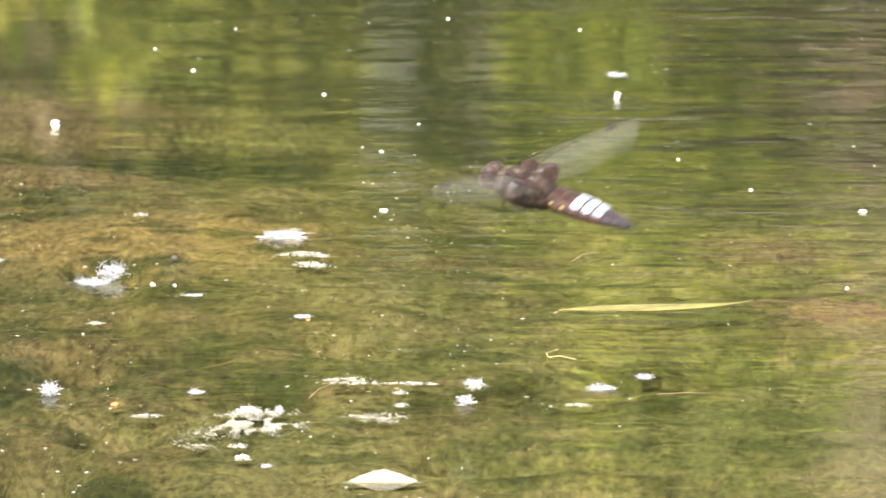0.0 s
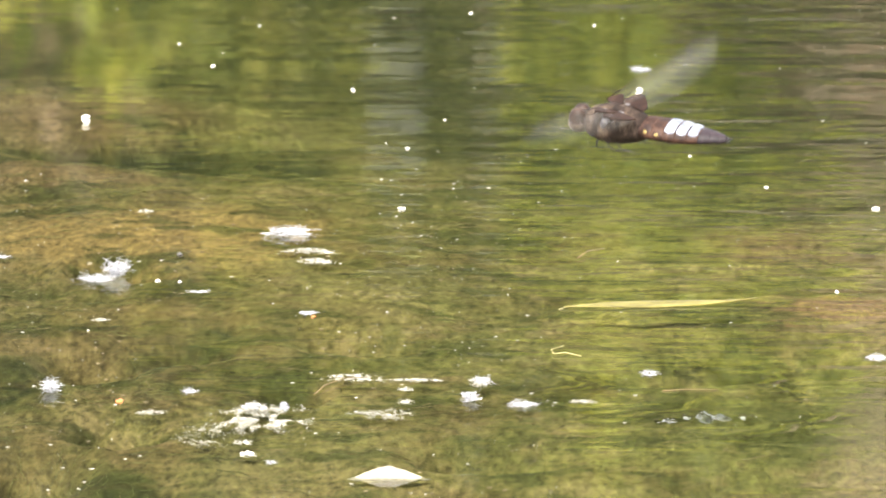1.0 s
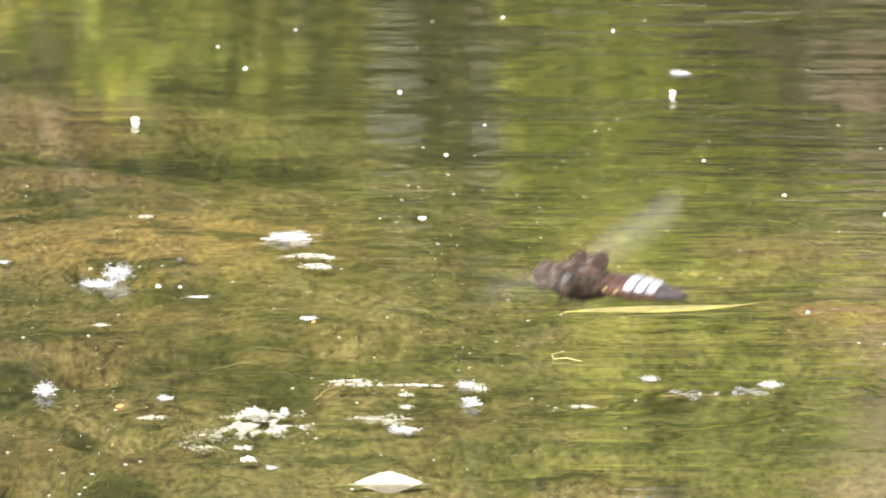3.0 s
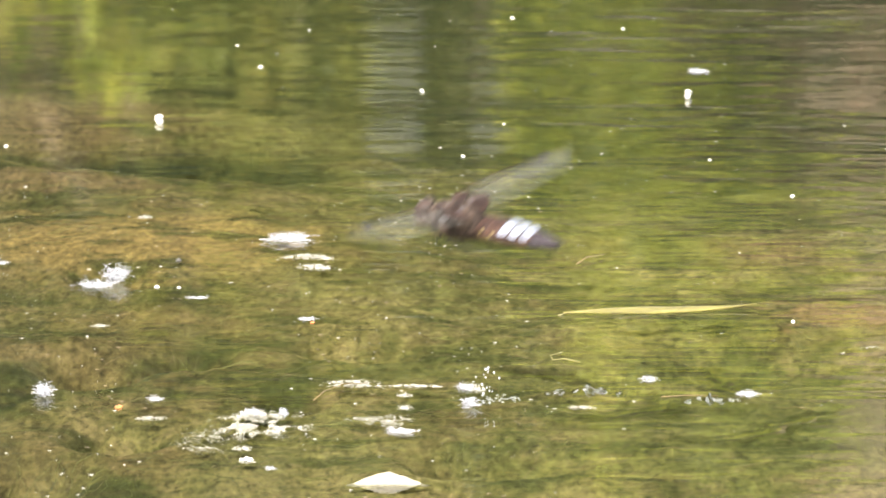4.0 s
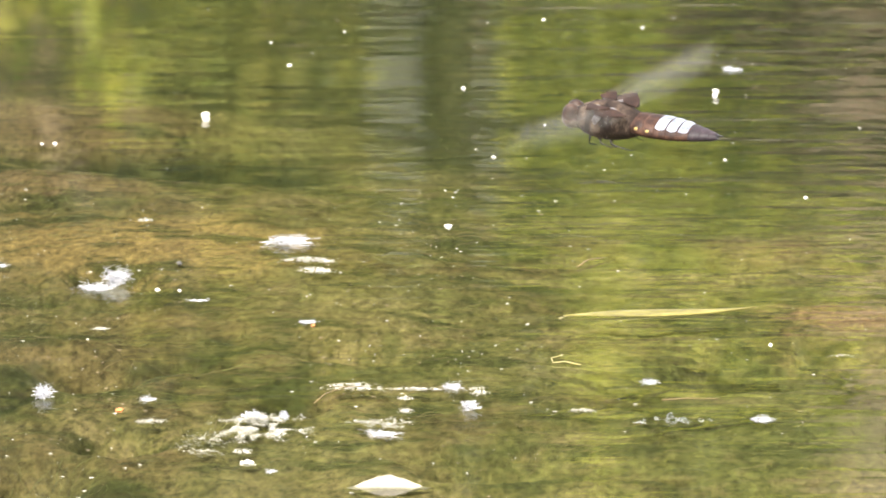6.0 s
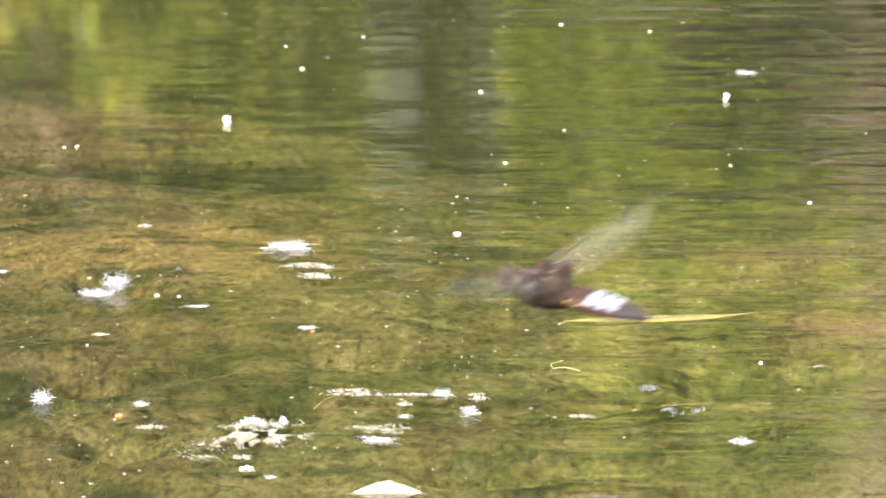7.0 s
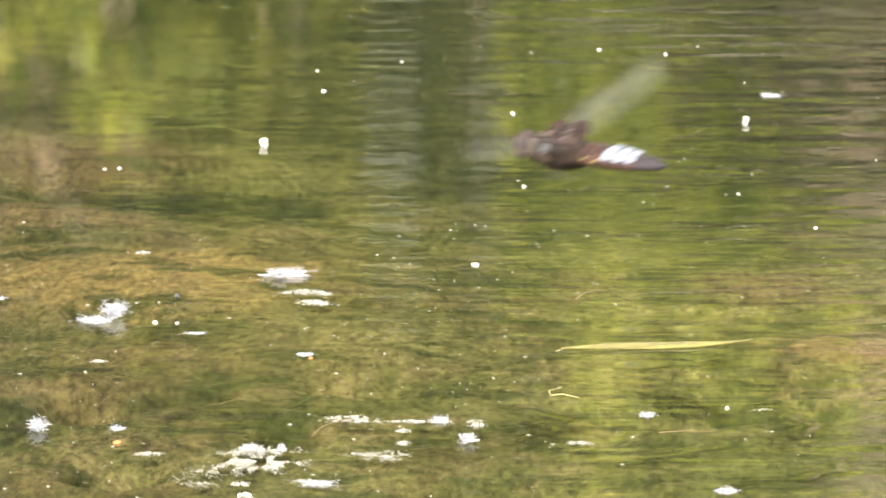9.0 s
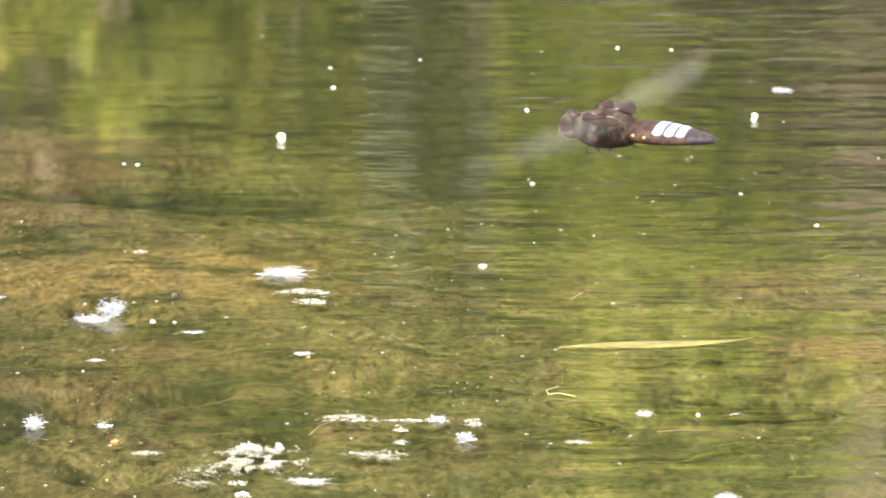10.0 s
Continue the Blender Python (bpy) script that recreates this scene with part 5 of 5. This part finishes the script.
                part("yellow_spot", bm, SPOT, abdomen, "yellow side spot")
        if 3 <= i <= 5:
            # a plate of pale bloom over the back of the segment
            verts, faces, n = [], [], 14
            for x, w, hh, edge in ((xa - 0.0002, wa, ha, 44), (xa - 0.0008, wa, ha, 40), (xm, (wa + wb) / 2 * 1.02, (ha + hb) / 2 * 1.02, 36), (xb + 0.0007, wb * 1.02, hb * 1.02, 40), (xb + 0.00025, wb, hb, 45)):
                for q in range(n + 1):
                    a = radians(edge + (180 - 2 * edge) * q / n)
                    for lift in (1.03, 0.97):
                        verts.append((x, w * math.cos(a) * lift, hh * math.sin(a) * lift))
            r = (n + 1) * 2
            for j in range(4):
                for q in range(n):
                    a = j * r + q * 2
                    faces += [(a, a + 2, a + r + 2, a + r), (a + 1, a + r + 1, a + r + 3, a + 3)]
            part("bloom_plate", raw("bloom_plate", verts, faces, True), PRUINE, abdomen, "pale blue powdery back plate")
    for s in (1, -1):
        vv, ff = tube([(-0.0264, s * 0.0006, 0.0002), (-0.0281, s * 0.0010, 0.0001)], (0.0004, 0.0001), 5)
        part("tail_clasper", raw("tail_clasper", vv, ff), BLACK, abdomen)
    for s in (1, -1):
        for x, back in ((0.0095, 0.002), (0.0070, -0.001), (0.0045, -0.004)):
            pts = [(x, s * 0.0022, -0.0036), (x + back * 0.3 - 0.001, s * 0.0042, -0.0050), (x + back - 0.002, s * 0.0034, -0.0062), (x + back - 0.004, s * 0.0030, -0.0064)]
            vv, ff = tube(pts, (0.0003, 0.00022, 0.00015, 0.0001), 5)
            part("leg", raw("leg", vv, ff, True), BLACK, root)
    wings = []
    for s in (1, -1):
        wings.append((make_wing("forewing", 0.0355, 0.0088, s, root, (0.0074, s * 0.0022, 0.0048), 1, 0.12), s, 0, 8))
        wings.append((make_wing("hindwing", 0.0345, 0.0115, s, root, (0.0026, s * 0.0022, 0.0046), 2, 0.17), s, 1, -6))
    return root, abdomen, wings


fly, abdomen, wings = dragonfly()


# ---- what moves ----
def motions():
    walk(water, [(0, pose(0, 0, 0)), (5, pose(0.10, -0.06, 0)), (10, pose(0.20, -0.12, 0))])
    for ob, rows in DRIFTS + RIPPLES:
        walk(ob, rows)
    flight = [
        (0.0, 0.0274, 2.7638, 0.0514, 14.6, 153.1, 1),
        (0.1, 0.0389, 2.7639, 0.0597, 6.1, 152.6, 0),
        (0.2, 0.0462, 2.7639, 0.0655, 4.4, 152.5, 0),
        (0.3, 0.0437, 2.7639, 0.0693, 2.1, 153.1, 0),
        (0.4, 0.0521, 2.7640, 0.0406, -3.7, 151.9, 0),
        (0.5, 0.0420, 2.7639, 0.0300, 2.7, 153.1, 0),
        (0.6, 0.0180, 2.7644, 0.0212, 13.8, 144.6, 0),
        (0.7, -0.0042, 2.7624, 0.0291, 29.4, 147.8, 19),
        (0.8, 0.0306, 2.7639, 0.0556, 7.8, 152.8, 0),
        (0.9, 0.0452, 2.7639, 0.0620, 7.8, 152.8, 0),
        (1.0, 0.0502, 2.7636, 0.0685, 4.9, 156.1, 0),
        (1.1, 0.0498, 2.7638, 0.0716, 2.8, 154.4, 0),
        (1.2, 0.0487, 2.7638, 0.0721, -0.6, 153.7, 0),
        (1.3, 0.0469, 2.7638, 0.0744, 3.3, 153.8, 0),
        (1.4, 0.0541, 2.7640, 0.0416, 2.0, 151.2, 0),
        (1.5, 0.0424, 2.7638, 0.0307, 9.0, 153.6, 0),
        (1.6, 0.0095, 2.7636, 0.0217, 22.3, 145.9, 10),
        (1.7, -0.0015, 2.7626, 0.0317, 29.1, 140.1, 18),
        (1.8, 0.0313, 2.7640, 0.0542, 8.9, 151.6, 0),
        (1.9, 0.0406, 2.7638, 0.0614, 7.3, 153.4, 0),
        (2.0, 0.0459, 2.7637, 0.0683, -0.5, 155.1, 0),
        (2.1, 0.0494, 2.7640, 0.0504, -5.6, 150.8, 0),
        (2.2, 0.0401, 2.7640, 0.0280, 3.7, 151.2, 0),
        (2.3, 0.0231, 2.7640, 0.0220, 9.5, 150.4, 0),
        (2.4, -0.0067, 2.7620, 0.0288, 32.1, 142.9, 22),
        (2.5, 0.0169, 2.7639, 0.0466, 8.4, 152.9, 0),
        (2.6, 0.0361, 2.7639, 0.0592, 6.1, 152.6, 0),
        (2.7, 0.0374, 2.7639, 0.0636, 0.4, 152.4, 0),
        (2.8, 0.0459, 2.7637, 0.0683, -0.5, 155.1, 0),
        (2.9, 0.0494, 2.7640, 0.0504, -5.6, 150.8, 0),
        (3.0, 0.0401, 2.7640, 0.0280, 3.7, 151.2, 0),
        (3.1, 0.0231, 2.7640, 0.0220, 9.5, 150.4, 0),
        (3.2, -0.0067, 2.7620, 0.0288, 32.1, 142.9, 22),
        (3.3, 0.0169, 2.7639, 0.0466, 8.4, 152.9, 0),
        (3.4, 0.0361, 2.7639, 0.0592, 6.1, 152.6, 0),
        (3.5, 0.0459, 2.7637, 0.0683, -0.5, 155.1, 0),
        (3.6, 0.0471, 2.7638, 0.0714, 1.6, 153.7, 0),
        (3.7, 0.0494, 2.7640, 0.0504, -5.6, 150.8, 0),
        (3.8, 0.0270, 2.7641, 0.0232, 7.1, 150.2, 0),
        (3.9, 0.0007, 2.7630, 0.0208, 28.0, 135.1, 17),
        (4.0, 0.0084, 2.7643, 0.0439, 7.6, 146.5, 0),
        (4.1, 0.0323, 2.7638, 0.0568, 9.0, 153.6, 0),
        (4.2, 0.0425, 2.7639, 0.0677, 2.1, 152.4, 0),
        (4.3, 0.0471, 2.7638, 0.0714, 1.6, 153.7, 0),
        (4.4, 0.0544, 2.7639, 0.0418, 1.6, 153.1, 0),
        (4.5, 0.0442, 2.7639, 0.0323, 6.7, 152.7, 0),
        (4.6, 0.0163, 2.7643, 0.0229, 10.1, 147.3, 0),
        (4.7, -0.0041, 2.7621, 0.0286, 31.1, 145.5, 21),
        (4.8, 0.0275, 2.7639, 0.0564, 4.4, 152.5, 0),
        (4.9, 0.0426, 2.7640, 0.0644, 4.3, 151.9, 0),
        (5.0, 0.0494, 2.7638, 0.0709, 3.4, 154.5, 0),
        (5.1, 0.0482, 2.7638, 0.0718, 5.0, 153.2, 0),
        (5.2, 0.0544, 2.7640, 0.0426, -2.0, 151.8, 0),
        (5.3, 0.0459, 2.7639, 0.0346, 4.4, 152.5, 0),
        (5.4, 0.0210, 2.7644, 0.0232, 11.9, 145.6, 0),
        (5.5, -0.0013, 2.7613, 0.0289, 35.0, 137.0, 26),
        (5.6, 0.0269, 2.7641, 0.0527, 11.3, 149.3, 0),
        (5.7, 0.0453, 2.7640, 0.0613, 9.5, 151.0, 0),
        (5.8, 0.0426, 2.7640, 0.0644, 4.3, 151.9, 0),
        (5.9, 0.0494, 2.7638, 0.0709, 3.4, 154.5, 0),
        (6.0, 0.0482, 2.7638, 0.0718, 5.0, 153.2, 0),
        (6.1, 0.0544, 2.7640, 0.0426, -2.0, 151.8, 0),
        (6.2, 0.0459, 2.7639, 0.0346, 4.4, 152.5, 0),
        (6.3, 0.0210, 2.7644, 0.0232, 11.9, 145.6, 0),
        (6.4, -0.0013, 2.7613, 0.0289, 35.0, 137.0, 26),
        (6.5, 0.0269, 2.7641, 0.0527, 11.3, 149.3, 0),
        (6.6, 0.0453, 2.7640, 0.0613, 9.5, 151.0, 0),
        (6.7, 0.0482, 2.7638, 0.0718, 5.0, 153.2, 0),
        (6.8, 0.0515, 2.7641, 0.0743, -2.1, 150.6, 0),
        (6.9, 0.0519, 2.7639, 0.0429, 0.4, 153.1, 0),
        (7.0, 0.0306, 2.7640, 0.0278, 10.1, 150.4, 0),
        (7.1, 0.0059, 2.7640, 0.0219, 20.0, 142.6, 7),
        (7.2, 0.0072, 2.7641, 0.0394, 14.5, 148.5, 1),
        (7.3, 0.0326, 2.7639, 0.0505, 9.0, 152.9, 0),
        (7.4, 0.0443, 2.7638, 0.0617, 5.1, 153.9, 0),
        (7.5, 0.0455, 2.7638, 0.0673, 0.5, 153.7, 0),
        (7.6, 0.0446, 2.7637, 0.0671, 0.7, 155.1, 0),
        (7.7, 0.0481, 2.7640, 0.0537, -6.1, 150.8, 0),
        (7.8, 0.0427, 2.7636, 0.0323, 3.5, 155.9, 0),
        (7.9, 0.0274, 2.7639, 0.0257, 5.5, 152.6, 0),
        (8.0, -0.0103, 2.7620, 0.0230, 31.6, 144.2, 21),
        (8.1, 0.0070, 2.7640, 0.0512, 11.3, 150.6, 0),
        (8.2, 0.0448, 2.7635, 0.0730, -0.2, 157.3, 0),
        (8.3, 0.0485, 2.7637, 0.0783, 5.7, 154.6, 0),
        (8.4, 0.0529, 2.7638, 0.0793, 0.0, 154.4, 0),
        (8.5, 0.0542, 2.7641, 0.0527, -10.6, 148.8, 0),
        (8.6, 0.0367, 2.7641, 0.0299, 2.5, 150.6, 0),
        (8.7, 0.0191, 2.7641, 0.0214, 2.5, 149.9, 0),
        (8.8, -0.0159, 2.7619, 0.0216, 32.2, 141.0, 22),
        (8.9, -0.0044, 2.7643, 0.0533, 14.2, 146.5, 0),
        (9.0, 0.0355, 2.7641, 0.0724, 4.2, 149.4, 0),
        (9.1, 0.0476, 2.7640, 0.0806, -0.8, 151.8, 0),
        (9.2, 0.0559, 2.7639, 0.0785, -4.3, 151.9, 0),
        (9.3, 0.0638, 2.7641, 0.0448, 0.7, 149.9, 0),
        (9.4, 0.0460, 2.7641, 0.0311, 0.7, 149.9, 0),
        (9.5, 0.0306, 2.7641, 0.0271, 3.6, 149.3, 0),
        (9.6, -0.0026, 2.7616, 0.0250, 33.7, 136.2, 24),
        (9.7, 0.0092, 2.7638, 0.0512, 19.8, 146.6, 7),
        (9.8, 0.0406, 2.7641, 0.0682, 7.7, 150.2, 0),
        (9.9, 0.0467, 2.7640, 0.0759, 5.5, 151.3, 0),
        (10.0, 0.0487, 2.7639, 0.0781, 2.1, 152.9, 0),
    ]
    walk(fly, [(t, pose(x, y, z, ROLL * (1 - b / 14), -p, w)) for t, x, y, z, p, w, b in flight])
    for k, (t, x, y, z, p, w, b) in enumerate(r for r in flight if r[6] > 12):
        tip = pose(x, y, z, ROLL * (1 - b / 14), -p, w) @ pose(0, 0, 0, 0, -b, 0) @ Vector((-0.027, 0, 0))
        rows = [(0.0, -0.03), (t - 0.1, -0.03), (t, 0.0), (t + 0.1, -0.0006), (t + 0.24, -0.03), (10.0, -0.03)]
        walk(splash(300 + k), [(a, pose(tip.x, tip.y, h, 0, 0, 37 * k)) for a, h in rows])
    walk(abdomen, [(t, pose(0, 0, 0, 0, -b, 0)) for t, x, y, z, p, w, b in flight])
    beat = (14, -12, -20, 14, 42, 46)
    for wing, side, lag, sweep in wings:
        at = wing.location.copy()
        rows = []
        for i in range(301):
            lift = beat[i % 6] - 7 * lag + 9 * math.sin(i * 0.73)
            rows.append((i / FPS, pose(at.x, at.y, at.z, side * lift, 0, side * (lift * 0.3 + sweep) - 22)))
        walk(wing, rows)


ROLL = -18
motions()
